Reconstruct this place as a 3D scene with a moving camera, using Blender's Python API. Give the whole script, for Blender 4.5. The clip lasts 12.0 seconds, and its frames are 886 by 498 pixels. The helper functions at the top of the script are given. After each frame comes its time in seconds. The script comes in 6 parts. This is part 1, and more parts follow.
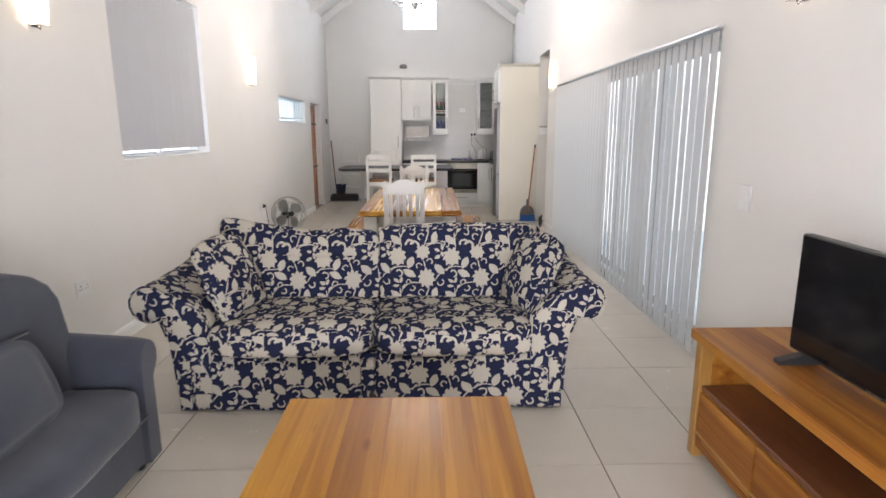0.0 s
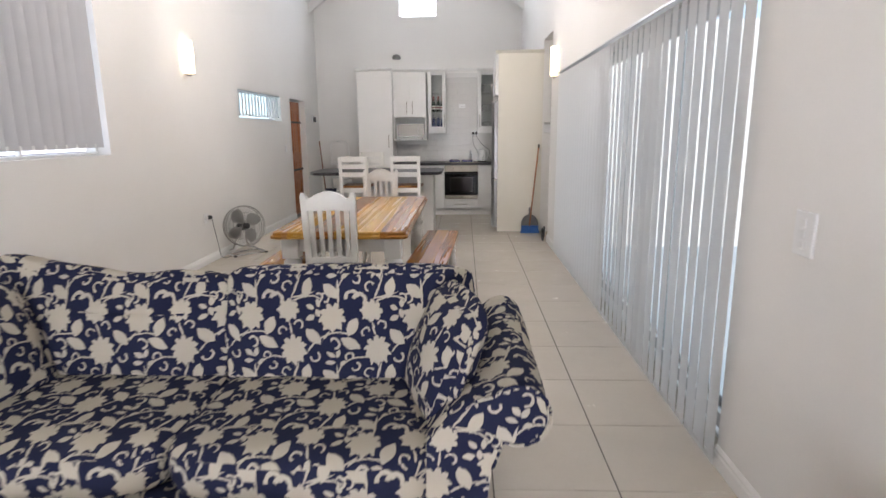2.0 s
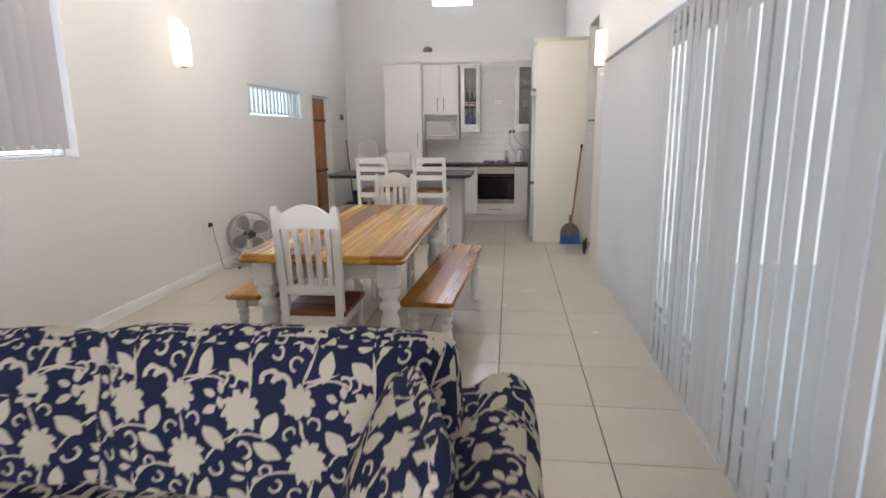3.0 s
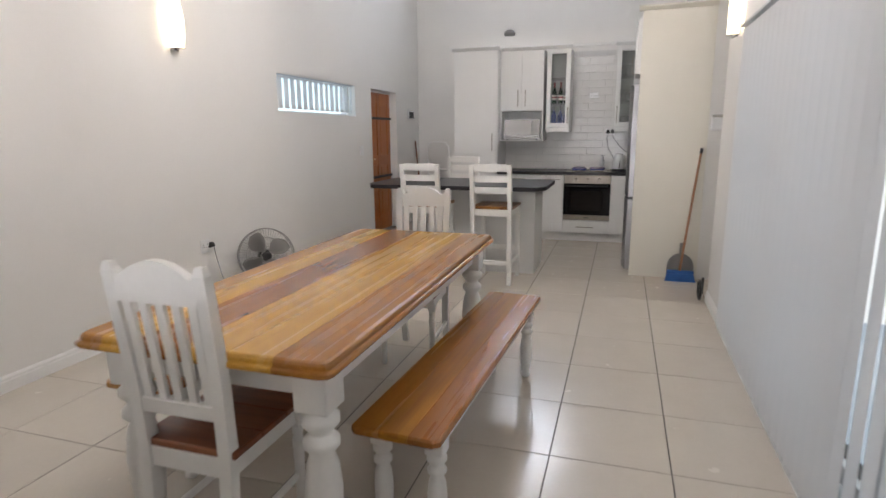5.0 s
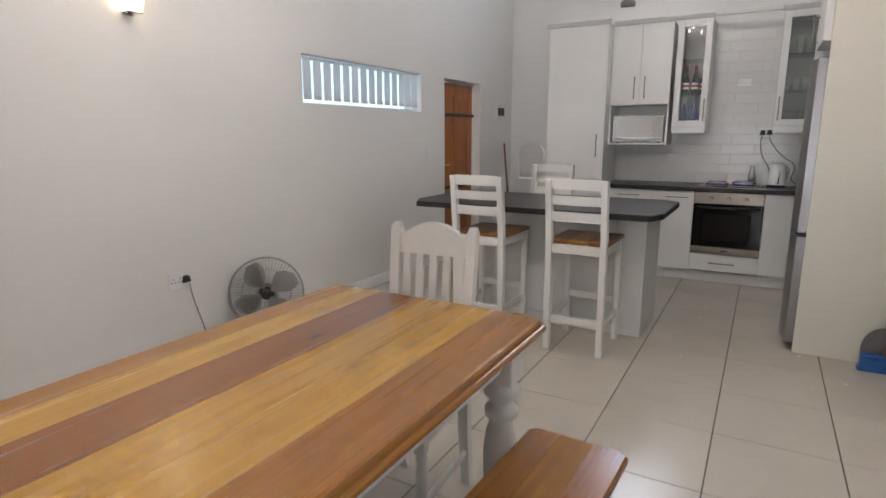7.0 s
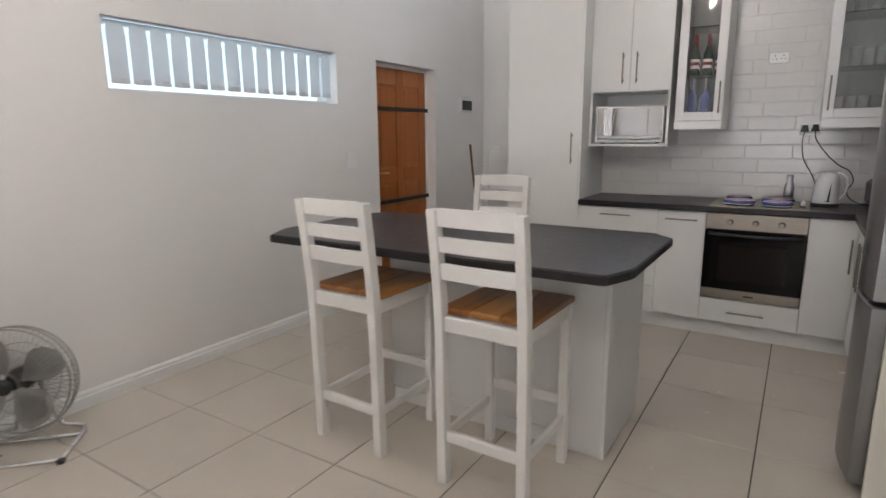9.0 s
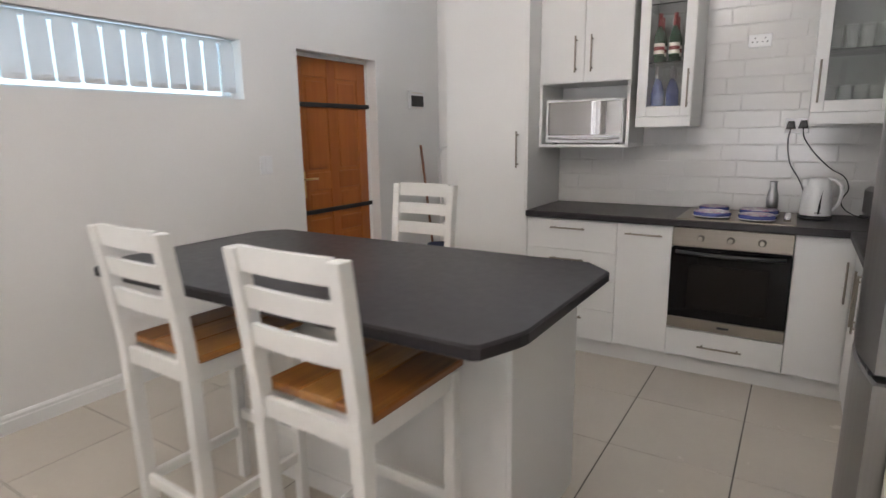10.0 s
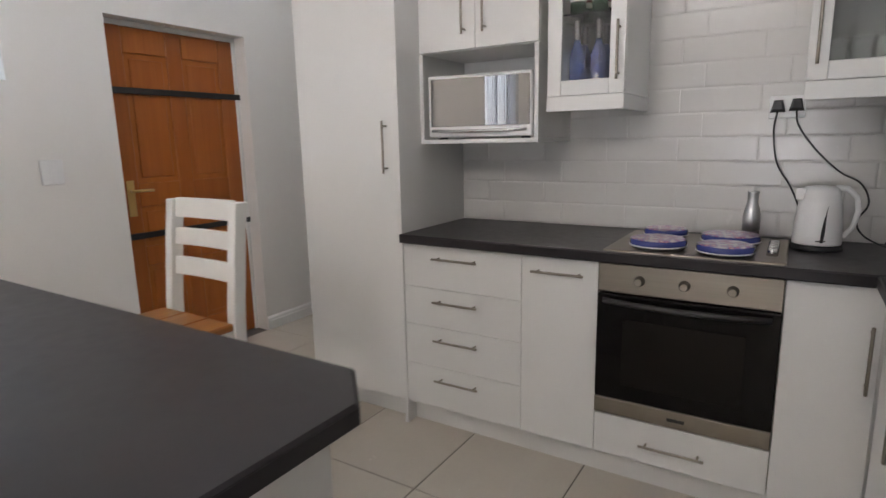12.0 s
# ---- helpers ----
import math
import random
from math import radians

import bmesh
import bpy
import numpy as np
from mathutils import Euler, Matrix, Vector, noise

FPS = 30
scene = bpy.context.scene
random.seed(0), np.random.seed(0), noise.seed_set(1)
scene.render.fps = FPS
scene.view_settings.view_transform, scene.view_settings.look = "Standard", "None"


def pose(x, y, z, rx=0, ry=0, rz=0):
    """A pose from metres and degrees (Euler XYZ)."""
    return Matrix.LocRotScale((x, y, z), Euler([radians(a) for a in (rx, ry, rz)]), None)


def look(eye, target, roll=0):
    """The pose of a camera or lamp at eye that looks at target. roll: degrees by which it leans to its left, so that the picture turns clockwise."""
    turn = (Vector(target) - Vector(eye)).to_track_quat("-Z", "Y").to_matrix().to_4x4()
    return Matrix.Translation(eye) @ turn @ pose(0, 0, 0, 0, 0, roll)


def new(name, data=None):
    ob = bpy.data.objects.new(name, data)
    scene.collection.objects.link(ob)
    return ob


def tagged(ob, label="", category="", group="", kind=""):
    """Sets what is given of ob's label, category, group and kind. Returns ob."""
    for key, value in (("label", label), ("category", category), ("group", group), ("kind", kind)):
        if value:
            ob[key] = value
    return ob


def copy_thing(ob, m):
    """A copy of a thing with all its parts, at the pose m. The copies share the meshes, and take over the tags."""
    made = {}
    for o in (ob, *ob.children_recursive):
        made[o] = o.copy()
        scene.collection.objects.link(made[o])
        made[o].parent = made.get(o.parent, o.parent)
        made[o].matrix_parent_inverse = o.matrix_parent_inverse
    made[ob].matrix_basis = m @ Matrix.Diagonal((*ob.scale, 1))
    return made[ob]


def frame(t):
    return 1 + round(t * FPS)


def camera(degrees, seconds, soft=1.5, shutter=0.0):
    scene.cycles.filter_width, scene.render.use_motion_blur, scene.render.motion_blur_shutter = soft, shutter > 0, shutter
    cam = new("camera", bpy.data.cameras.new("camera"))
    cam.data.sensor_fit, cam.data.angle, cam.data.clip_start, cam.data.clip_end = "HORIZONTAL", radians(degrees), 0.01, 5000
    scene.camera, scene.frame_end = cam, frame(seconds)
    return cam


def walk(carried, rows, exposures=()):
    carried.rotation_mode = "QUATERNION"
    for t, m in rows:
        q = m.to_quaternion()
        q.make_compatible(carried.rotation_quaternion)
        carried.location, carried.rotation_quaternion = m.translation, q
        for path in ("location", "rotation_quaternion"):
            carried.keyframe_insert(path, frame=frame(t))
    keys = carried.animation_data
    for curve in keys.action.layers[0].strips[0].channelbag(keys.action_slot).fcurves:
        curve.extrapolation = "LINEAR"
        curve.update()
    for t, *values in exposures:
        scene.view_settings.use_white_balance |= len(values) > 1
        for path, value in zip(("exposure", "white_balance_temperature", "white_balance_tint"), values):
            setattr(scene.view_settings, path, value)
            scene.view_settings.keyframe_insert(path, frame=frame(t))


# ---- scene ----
cam = camera(76.4, 12.0, shutter=0.5)
PATH = [
    (0, (0.004, -0.534, 1.5), (0.041, 1.423, 1.091), -0.2),
    (0.5, (0.112, -0.236, 1.507), (0.157, 1.721, 1.097), -0.1),
    (1, (0.376, 0.086, 1.486), (0.404, 2.042, 1.073), -0.3),
    (1.5, (0.535, 0.366, 1.456), (0.524, 2.324, 1.049), -0.3),
    (2, (0.654, 0.745, 1.464), (0.58, 2.702, 1.056), -0.5),
    (2.5, (0.785, 1.166, 1.469), (0.649, 3.119, 1.058), -0.5),
    (3, (0.827, 1.586, 1.459), (0.596, 3.529, 1.048), -0.6),
    (3.2, (0.837, 1.769, 1.472), (0.585, 3.709, 1.057), -0.5),
    (4, (0.968, 2.405, 1.458), (0.568, 4.321, 1.048), -0.5),
    (5, (1.019, 3.173, 1.436), (0.431, 5.041, 1.032), -0.5),
    (5.5, (1.034, 3.59, 1.412), (0.331, 5.419, 1.013), -0.5),
    (6, (0.988, 3.982, 1.412), (0.133, 5.745, 1.014), -0.4),
    (6.5, (0.919, 4.399, 1.424), (-0.007, 6.126, 1.024), -0.2),
    (8.5, (0.83, 6.154, 1.387), (-0.208, 7.819, 1.0), -0.4),
    (9, (0.823, 6.561, 1.41), (-0.223, 8.219, 1.014), -0.5),
    (9.5, (0.846, 6.968, 1.404), (-0.195, 8.629, 1.007), -0.5),
    (10, (0.886, 7.381, 1.415), (-0.158, 9.039, 1.013), -0.8),
    (10.5, (0.887, 7.768, 1.405), (-0.155, 9.428, 1.008), -0.9),
    (11, (0.92, 8.139, 1.375), (-0.127, 9.796, 0.978), -1.1),
    (11.5, (0.922, 8.439, 1.341), (-0.12, 10.103, 0.959), -1.1),
    (12, (0.909, 8.718, 1.332), (-0.137, 10.38, 0.954), -1.2),
]
walk(cam, [(t, look(eye, target, roll)) for t, eye, target, roll in PATH],
     exposures=[(0.0, 1.38), (3.0, 1.16), (5.0, 1.10), (6.5, 0.90), (8.5, 1.06), (9.5, 1.18), (10.5, 1.42), (11.5, 1.26), (12.0, 1.28)])

# ---------------------------------------------------------------- light
world = bpy.data.worlds.new("world")
scene.world = world
world.use_nodes = True
wnt = world.node_tree
sky = wnt.nodes.new("ShaderNodeTexSky")
sky.sky_type = "NISHITA"
sky.sun_disc = False
sky.sun_elevation, sky.sun_rotation = radians(52), radians(187)
wnt.links.new(sky.outputs[0], wnt.nodes["Background"].inputs[0])
wnt.nodes["Background"].inputs[1].default_value = 0.05

sun = new("sun", bpy.data.lights.new("sun", "SUN"))
sun.data.energy, sun.data.angle, sun.data.color = 2.2, radians(0.5), (1.0, 0.95, 0.88)
sun.matrix_world = look((-0.7, -6, 8), (0, 0, 0))


def daylight(name, eye, target, w, h, power, color=(0.82, 0.87, 1.0)):
    """The sky's light in a window's opening."""
    a = new(name, bpy.data.lights.new(name, "AREA"))
    a.data.shape, a.data.size, a.data.size_y = "RECTANGLE", w, h
    a.data.energy, a.data.color = power, color
    a.matrix_world = look(eye, target)
    return a


# room: x from XL to XR, y from Y0 to Y1
XL, XR, Y0, Y1, EAVE, PITCH = -2.285, 1.78, -2.3, 12.37, 3.85, 36.0
XM = (XL + XR) / 2
RIDGE = EAVE + (XR - XL) / 2 * math.tan(radians(PITCH))

daylight("daylight_sliding_door", (XR + 0.30, 5.35, 1.07), (0, 5.35, 1.07), 4.54, 2.10, 10.0, (0.70, 0.85, 1.0))
daylight("daylight_large_window", (XL - 0.20, 4.57, 2.0), (0, 4.57, 2.0), 1.62, 1.34, 7.0)
daylight("daylight_small_window", (XL - 0.20, 9.09, 1.845), (0, 9.09, 1.845), 1.70, 0.36, 1.3, (0.56, 0.80, 1.0))
daylight("daylight_gable_window", (-0.22, Y1 + 0.18, 4.10), (-0.22, 0, 4.10), 0.70, 0.88, 19, (0.80, 0.87, 1.0))

# Fill light through an added, unseen window in the end wall
daylight("fill_end_window", (0.575, Y0 - 0.18, 0.90), (0.575, 0, 0.90), 2.15, 0.62, 37, (0.90, 0.90, 0.97))
# Second fill light, from an unseen side window added to brighten the right wall
daylight("fill_side_window", (XL - 0.20, -1.30, 1.61), (0, -1.30, 1.61), 1.32, 1.52, 18, (0.90, 0.90, 0.97))


# ---------------------------------------------------------------- materials
def shader(name, color=(0.8, 0.8, 0.8), rough=0.5, metal=0.0, **more):
    m = bpy.data.materials.new(name)
    m.use_nodes = True
    b = m.node_tree.nodes["Principled BSDF"]
    b.inputs["Base Color"].default_value = (*color, 1)
    b.inputs["Roughness"].default_value = rough
    b.inputs["Metallic"].default_value = metal
    for k, v in more.items():
        b.inputs[k.replace("_", " ")].default_value = v
    return m


def node(m, kind, *links, **settings):
    """A node; links go to its inputs in order (a socket, a value or None)."""
    n = m.node_tree.nodes.new(kind)
    for k, v in settings.items():
        setattr(n, k, v)
    for s, v in zip(n.inputs, links):
        if v is None:
            continue
        if isinstance(v, bpy.types.NodeSocket):
            m.node_tree.links.new(v, s)
        else:
            s.default_value = v
    return n


def calc(m, op, a, b=0.0, c=0.0):
    return node(m, "ShaderNodeMath", a, b, c, operation=op).outputs[0]


def put(m, socket, target):
    m.node_tree.links.new(socket, m.node_tree.nodes["Principled BSDF"].inputs[target])


def spot(m, coords="Object", scale=(1, 1, 1)):
    tc = node(m, "ShaderNodeTexCoord")
    mp = node(m, "ShaderNodeMapping", tc.outputs[coords])
    mp.inputs["Scale"].default_value = scale
    return mp.outputs[0]


def noise_tex(m, vec, scale, detail=4.0, rough=0.55):
    n = node(m, "ShaderNodeTexNoise", vec)
    n.inputs["Scale"].default_value = scale
    n.inputs["Detail"].default_value = detail
    n.inputs["Roughness"].default_value = rough
    return n.outputs[0]


def ramp(m, fac, stops):
    r = node(m, "ShaderNodeValToRGB", fac)
    e = r.color_ramp.elements
    while len(e) < len(stops):
        e.new(0.5)
    for el, (p, c) in zip(e, stops):
        el.position, el.color = p, (*c, 1)
    return r.outputs[0]


def mix(m, fac, a, b, blend="MIX"):
    n = node(m, "ShaderNodeMix", data_type="RGBA", blend_type=blend)
    for s, v in ((n.inputs["Factor"], fac), (n.inputs[6], a), (n.inputs[7], b)):
        if isinstance(v, bpy.types.NodeSocket):
            m.node_tree.links.new(v, s)
        else:
            s.default_value = v if not isinstance(v, tuple) or len(v) == 4 else (*v, 1)
    return n.outputs[2]


def relief(m, height, strength, dist=0.002):
    b = node(m, "ShaderNodeBump")
    b.inputs["Strength"].default_value = strength
    b.inputs["Distance"].default_value = dist
    m.node_tree.links.new(height, b.inputs["Height"])
    put(m, b.outputs[0], "Normal")


def mottled(name, c0, c1, rough, fine=60.0, coarse=1.5, bump=0.15, depth=0.001, **more):
    """Paint, plaster and the like: two scales of variation and a fine relief."""
    m = shader(name, c0, rough, **more)
    v = spot(m)
    f = calc(m, "ADD", calc(m, "MULTIPLY", noise_tex(m, v, coarse), 0.7), calc(m, "MULTIPLY", noise_tex(m, v, fine, 3), 0.3))
    put(m, ramp(m, f, [(0.3, c0), (0.7, c1)]), "Base Color")
    put(m, calc(m, "ADD", calc(m, "MULTIPLY", noise_tex(m, v, coarse * 4), 0.12), rough - 0.06), "Roughness")
    relief(m, noise_tex(m, v, fine, 5), bump, depth)
    return m


def wood(name, stops, axis=1, rand="object", rough=0.3, coat=0.25, grain=1.0, gloss=0.4):
    """Boards that run along a local axis; each piece takes its own tone."""
    m = shader(name, stops[0], rough, Coat_Weight=coat, Coat_Roughness=0.15, Specular_IOR_Level=gloss)
    if rand == "object":
        rnd = node(m, "ShaderNodeObjectInfo").outputs["Random"]
    else:
        rnd = node(m, "ShaderNodeNewGeometry").outputs["Random Per Island"]
    tc = node(m, "ShaderNodeTexCoord")
    shift = node(m, "ShaderNodeCombineXYZ", calc(m, "MULTIPLY", rnd, 37.0), calc(m, "MULTIPLY", rnd, 91.0), calc(m, "MULTIPLY", rnd, 53.0)).outputs[0]
    moved = node(m, "ShaderNodeVectorMath", tc.outputs["Object"], shift, operation="ADD").outputs[0]
    sc = [24.0, 24.0, 24.0]
    sc[axis] = 0.8
    mp = node(m, "ShaderNodeMapping", moved)
    mp.inputs["Scale"].default_value = sc
    warp = noise_tex(m, mp.outputs[0], 0.7, 3)
    sc2 = [48.0, 48.0, 48.0]
    sc2[axis] = 2.2
    mp2 = node(m, "ShaderNodeMapping", moved)
    mp2.inputs["Scale"].default_value = sc2
    fine = noise_tex(m, mp2.outputs[0], 1.0, 4)
    f = calc(m, "ADD", calc(m, "MULTIPLY", rnd, 0.34), calc(m, "MULTIPLY_ADD", warp, 1.5 * grain, 0.34 - 0.75 * grain))
    n = len(stops)
    col = ramp(m, f, [(0.12 + 0.78 * i / (n - 1), c) for i, c in enumerate(stops)])
    rings = calc(m, "SINE", calc(m, "MULTIPLY", warp, 42.0))
    col = mix(m, 0.26 * grain, col, ramp(m, calc(m, "ADD", calc(m, "MULTIPLY", rings, 0.5), 0.5), [(0.1, (0.74, 0.66, 0.56)), (0.75, (1, 1, 1))]), "MULTIPLY")
    dark = ramp(m, fine, [(0.25, (0.82, 0.76, 0.70)), (0.58, (1, 1, 1))])
    col = mix(m, 0.55, col, dark, "MULTIPLY")
    sc3 = [5.0, 5.0, 5.0]
    sc3[axis] = 1.6
    mp3 = node(m, "ShaderNodeMapping", moved)
    mp3.inputs["Scale"].default_value = sc3
    vor = node(m, "ShaderNodeTexVoronoi", mp3.outputs[0])
    vor.inputs["Scale"].default_value = 1.0
    knot = ramp(m, vor.outputs["Distance"], [(0.02, (0.35, 0.22, 0.14)), (0.09, (1, 1, 1))])
    col = mix(m, 0.7, col, knot, "MULTIPLY")
    put(m, col, "Base Color")
    put(m, calc(m, "ADD", calc(m, "MULTIPLY", warp, 0.08), rough - 0.04), "Roughness")
    relief(m, fine, 0.012, 0.0003)
    return m


def brushed(name, color, rough, axis=0):
    m = shader(name, color, rough, 1.0)
    sc = [120.0, 120.0, 120.0]
    sc[axis] = 1.5
    v = spot(m, "Object", sc)
    f = noise_tex(m, v, 1.0, 3)
    put(m, calc(m, "ADD", calc(m, "MULTIPLY", f, 0.18), rough - 0.09), "Roughness")
    put(m, ramp(m, f, [(0.3, tuple(c * 0.9 for c in color)), (0.7, color)]), "Base Color")
    relief(m, f, 0.05, 0.0004)
    return m


def floral(name):
    """Navy cloth with a repeating print of cream flowers, leaves, curls and stems; one repeat is 0.34 m."""
    m = shader(name, (0.02, 0.03, 0.1), 0.9, Specular_IOR_Level=0.15)
    uv = node(m, "ShaderNodeTexCoord").outputs["UV"]
    wob = node(m, "ShaderNodeTexNoise", uv, noise_dimensions="2D")
    wob.inputs["Scale"].default_value = 30.0
    off = node(m, "ShaderNodeVectorMath", wob.outputs["Color"], (0.5, 0.5, 0.5), operation="SUBTRACT").outputs[0]
    off = node(m, "ShaderNodeVectorMath", off, (0.010, 0.010, 0.0), operation="MULTIPLY").outputs[0]
    p = node(m, "ShaderNodeVectorMath", uv, off, operation="ADD").outputs[0]
    p = node(m, "ShaderNodeVectorMath", p, (1 / 0.34, 1 / 0.34, 0.0), operation="MULTIPLY").outputs[0]
    unit = 1 / 365

    def away(cx, cy):
        d = node(m, "ShaderNodeVectorMath", p, (cx * unit, -cy * unit, 0.0), operation="SUBTRACT").outputs[0]
        return node(m, "ShaderNodeVectorMath", d, (0.5, 0.5, 0.5), (-0.5, -0.5, -0.5), operation="WRAP").outputs[0]

    def dot(d, v):
        return node(m, "ShaderNodeVectorMath", d, v, operation="DOT_PRODUCT").outputs["Value"]

    def union(items):
        while len(items) > 1:
            items = [calc(m, "MAXIMUM", *items[i:i + 2]) if i + 1 < len(items) else items[i] for i in range(0, len(items), 2)]
        return items[0]

    def flower(cx, cy, r, tall, petals_n, turn):
        d = node(m, "ShaderNodeVectorMath", away(cx, cy), (1.0, 1 / tall, 1.0), operation="MULTIPLY").outputs[0]
        xyz = node(m, "ShaderNodeSeparateXYZ", d)
        rad = node(m, "ShaderNodeVectorMath", d, operation="LENGTH").outputs["Value"]
        ang = calc(m, "ARCTAN2", xyz.outputs[1], xyz.outputs[0])
        wave = calc(m, "COSINE", calc(m, "MULTIPLY_ADD", ang, float(petals_n), turn))
        fine = calc(m, "COSINE", calc(m, "MULTIPLY_ADD", ang, float(2 * petals_n + 1), turn))
        edge = calc(m, "MULTIPLY_ADD", wave, 0.11 * r * unit, calc(m, "MULTIPLY_ADD", fine, -0.045 * r * unit, 0.84 * r * unit))
        return calc(m, "LESS_THAN", rad, edge)

    def leaf(cx, cy, turn, long, wide):
        d = away(cx, cy)
        ca, sa = math.cos(radians(turn)), math.sin(radians(turn))
        long, wide = long * 0.96, wide * 0.80
        u = calc(m, "MULTIPLY", dot(d, (ca, sa, 0)), 1 / (long * unit))
        w = calc(m, "ABSOLUTE", dot(d, (-sa / (wide * unit), ca / (wide * unit), 0)))
        w = calc(m, "MULTIPLY_ADD", u, 0.22, w)
        return calc(m, "LESS_THAN", calc(m, "MULTIPLY_ADD", u, u, w), 1.0)

    def arc(cx, cy, r, thick, turn, keep):
        d = away(cx, cy)
        ring = calc(m, "COMPARE", node(m, "ShaderNodeVectorMath", d, operation="LENGTH").outputs["Value"], r * unit, thick * 0.66 * unit)
        side = calc(m, "GREATER_THAN", dot(d, (math.cos(radians(turn)), math.sin(radians(turn)), 0)), keep * unit)
        return calc(m, "MULTIPLY", ring, side)

    flowers = [flower(220, 95, 53, 0.98, 8, 0.4), flower(415, 125, 64, 1.05, 9, 1.2), flower(245, 265, 62, 1.14, 10, 2.0)]
    # broad leaves, small leaves, then straight stems
    shapes = [leaf(505, 158, 65, 45, 30), leaf(500, 236, -28, 50, 30), leaf(328, 202, 135, 48, 31), leaf(300, 362, 80, 46, 27), leaf(400, 378, 140, 46, 29)]
    shapes += [leaf(406, 282, 150, 24, 14), leaf(440, 276, 70, 22, 13), leaf(402, 318, 185, 24, 13), leaf(462, 318, 40, 20, 12),
               leaf(315, 80, 160, 20, 13), leaf(350, 62, 100, 20, 13), leaf(318, 126, 210, 24, 14), leaf(352, 108, -70, 22, 13)]
    shapes += [leaf(390, 198, 50, 26, 6), leaf(230, 168, 105, 36, 6), leaf(250, 360, 70, 60, 6), leaf(285, 396, 14, 62, 6), leaf(435, 380, 95, 62, 7)]
    # long curved stems, then curls
    shapes += [arc(452, 350, 163, 5, 113, 128), arc(535, 395, 102, 5, 120, 77), arc(310, 150, 115, 5, 94, 96)]
    shapes += [arc(266, 156, 18, 6, 60, -8), arc(196, 185, 17, 6, 130, -8), arc(425, 235, 22, 7, 30, -10), arc(490, 292, 16, 6, 100, -8), arc(515, 332, 17, 6, -40, -8)]
    shapes += [arc(210, 362, 19, 6, 140, -8), arc(498, 408, 26, 11, 100, -2), arc(165, 52, 26, 11, 70, -2), arc(378, 44, 18, 6, 20, -8), arc(338, 292, 20, 7, -60, -8), arc(352, 408, 17, 6, 10, -8)]
    mask = union(flowers + shapes)
    weave = noise_tex(m, uv, 420.0, 2)
    fade = noise_tex(m, uv, 7.0, 3)
    ink = ramp(m, weave, [(0.3, (0.011, 0.014, 0.040)), (0.7, (0.021, 0.025, 0.062))])
    thread = mix(m, fade, ramp(m, weave, [(0.3, (0.36, 0.325, 0.26)), (0.7, (0.48, 0.44, 0.365))]), (0.49, 0.45, 0.375))
    put(m, mix(m, mask, ink, thread), "Base Color")
    relief(m, weave, 0.3, 0.0008)
    return m


def cloth(name, c0, c1):
    m = shader(name, c0, 0.9, Sheen_Weight=0.2)
    v = spot(m)
    f = calc(m, "ADD", calc(m, "MULTIPLY", noise_tex(m, v, 5.0), 0.5), calc(m, "MULTIPLY", noise_tex(m, v, 380.0, 2), 0.5))
    put(m, ramp(m, f, [(0.35, c0), (0.65, c1)]), "Base Color")
    relief(m, noise_tex(m, v, 420.0, 2), 0.35, 0.0008)
    return m


def glowing(name, color, strength):
    m = shader(name, color, 0.4)
    b = m.node_tree.nodes["Principled BSDF"]
    b.inputs["Emission Color"].default_value = (*color, 1)
    b.inputs["Emission Strength"].default_value = strength
    return m


def letting_light(name, color, share):
    """Thin cloth: reflects and lets light through."""
    m = shader(name, color, 0.8)
    nt = m.node_tree
    out = nt.nodes["Material Output"]
    tr = node(m, "ShaderNodeBsdfTranslucent", (*color, 1))
    mx = node(m, "ShaderNodeMixShader", share, nt.nodes["Principled BSDF"].outputs[0], tr.outputs[0])
    nt.links.new(mx.outputs[0], out.inputs[0])
    relief(m, noise_tex(m, spot(m, "Object", (260, 260, 60)), 1.0, 2), 0.2, 0.0005)
    return m


WALL = mottled("wall_paint", (0.76, 0.745, 0.72), (0.80, 0.785, 0.76), 0.72, 90.0, 1.1, 0.2, 0.0012)
CREAM = mottled("cream_paint", (0.72, 0.69, 0.61), (0.76, 0.73, 0.65), 0.6, 60.0, 1.2, 0.12, 0.0008)
CEIL = mottled("ceiling_paint", (0.78, 0.77, 0.75), (0.82, 0.81, 0.79), 0.75, 40.0, 0.9)
TRIM = mottled("trim_paint", (0.78, 0.775, 0.76), (0.83, 0.825, 0.81), 0.42, 40.0, 2.0, 0.08, 0.0005)
PAINT = mottled("white_wood_paint", (0.76, 0.75, 0.72), (0.83, 0.82, 0.79), 0.42, 55.0, 4.0, 0.14, 0.0006)
BOARD = mottled("white_melamine", (0.74, 0.735, 0.72), (0.78, 0.775, 0.76), 0.38, 120.0, 2.0, 0.06, 0.0003)
GROUT = mottled("grout", (0.10, 0.09, 0.08), (0.17, 0.155, 0.14), 0.85, 70.0, 3.0)
WGROUT = mottled("wall_grout", (0.68, 0.67, 0.65), (0.73, 0.72, 0.70), 0.7, 70.0, 3.0)
LAMINATE = mottled("dark_laminate", (0.019, 0.016, 0.018), (0.031, 0.027, 0.030), 0.36, 260.0, 6.0, 0.12, 0.0003, Specular_IOR_Level=0.33)
STEEL = brushed("brushed_steel", (0.33, 0.295, 0.25), 0.40)
STEELV = brushed("brushed_steel_upright", (0.29, 0.285, 0.285), 0.34, 2)
CHROME = shader("chrome", (0.72, 0.72, 0.72), 0.12, 1.0)
ALU = brushed("aluminium", (0.62, 0.63, 0.64), 0.35, 2)
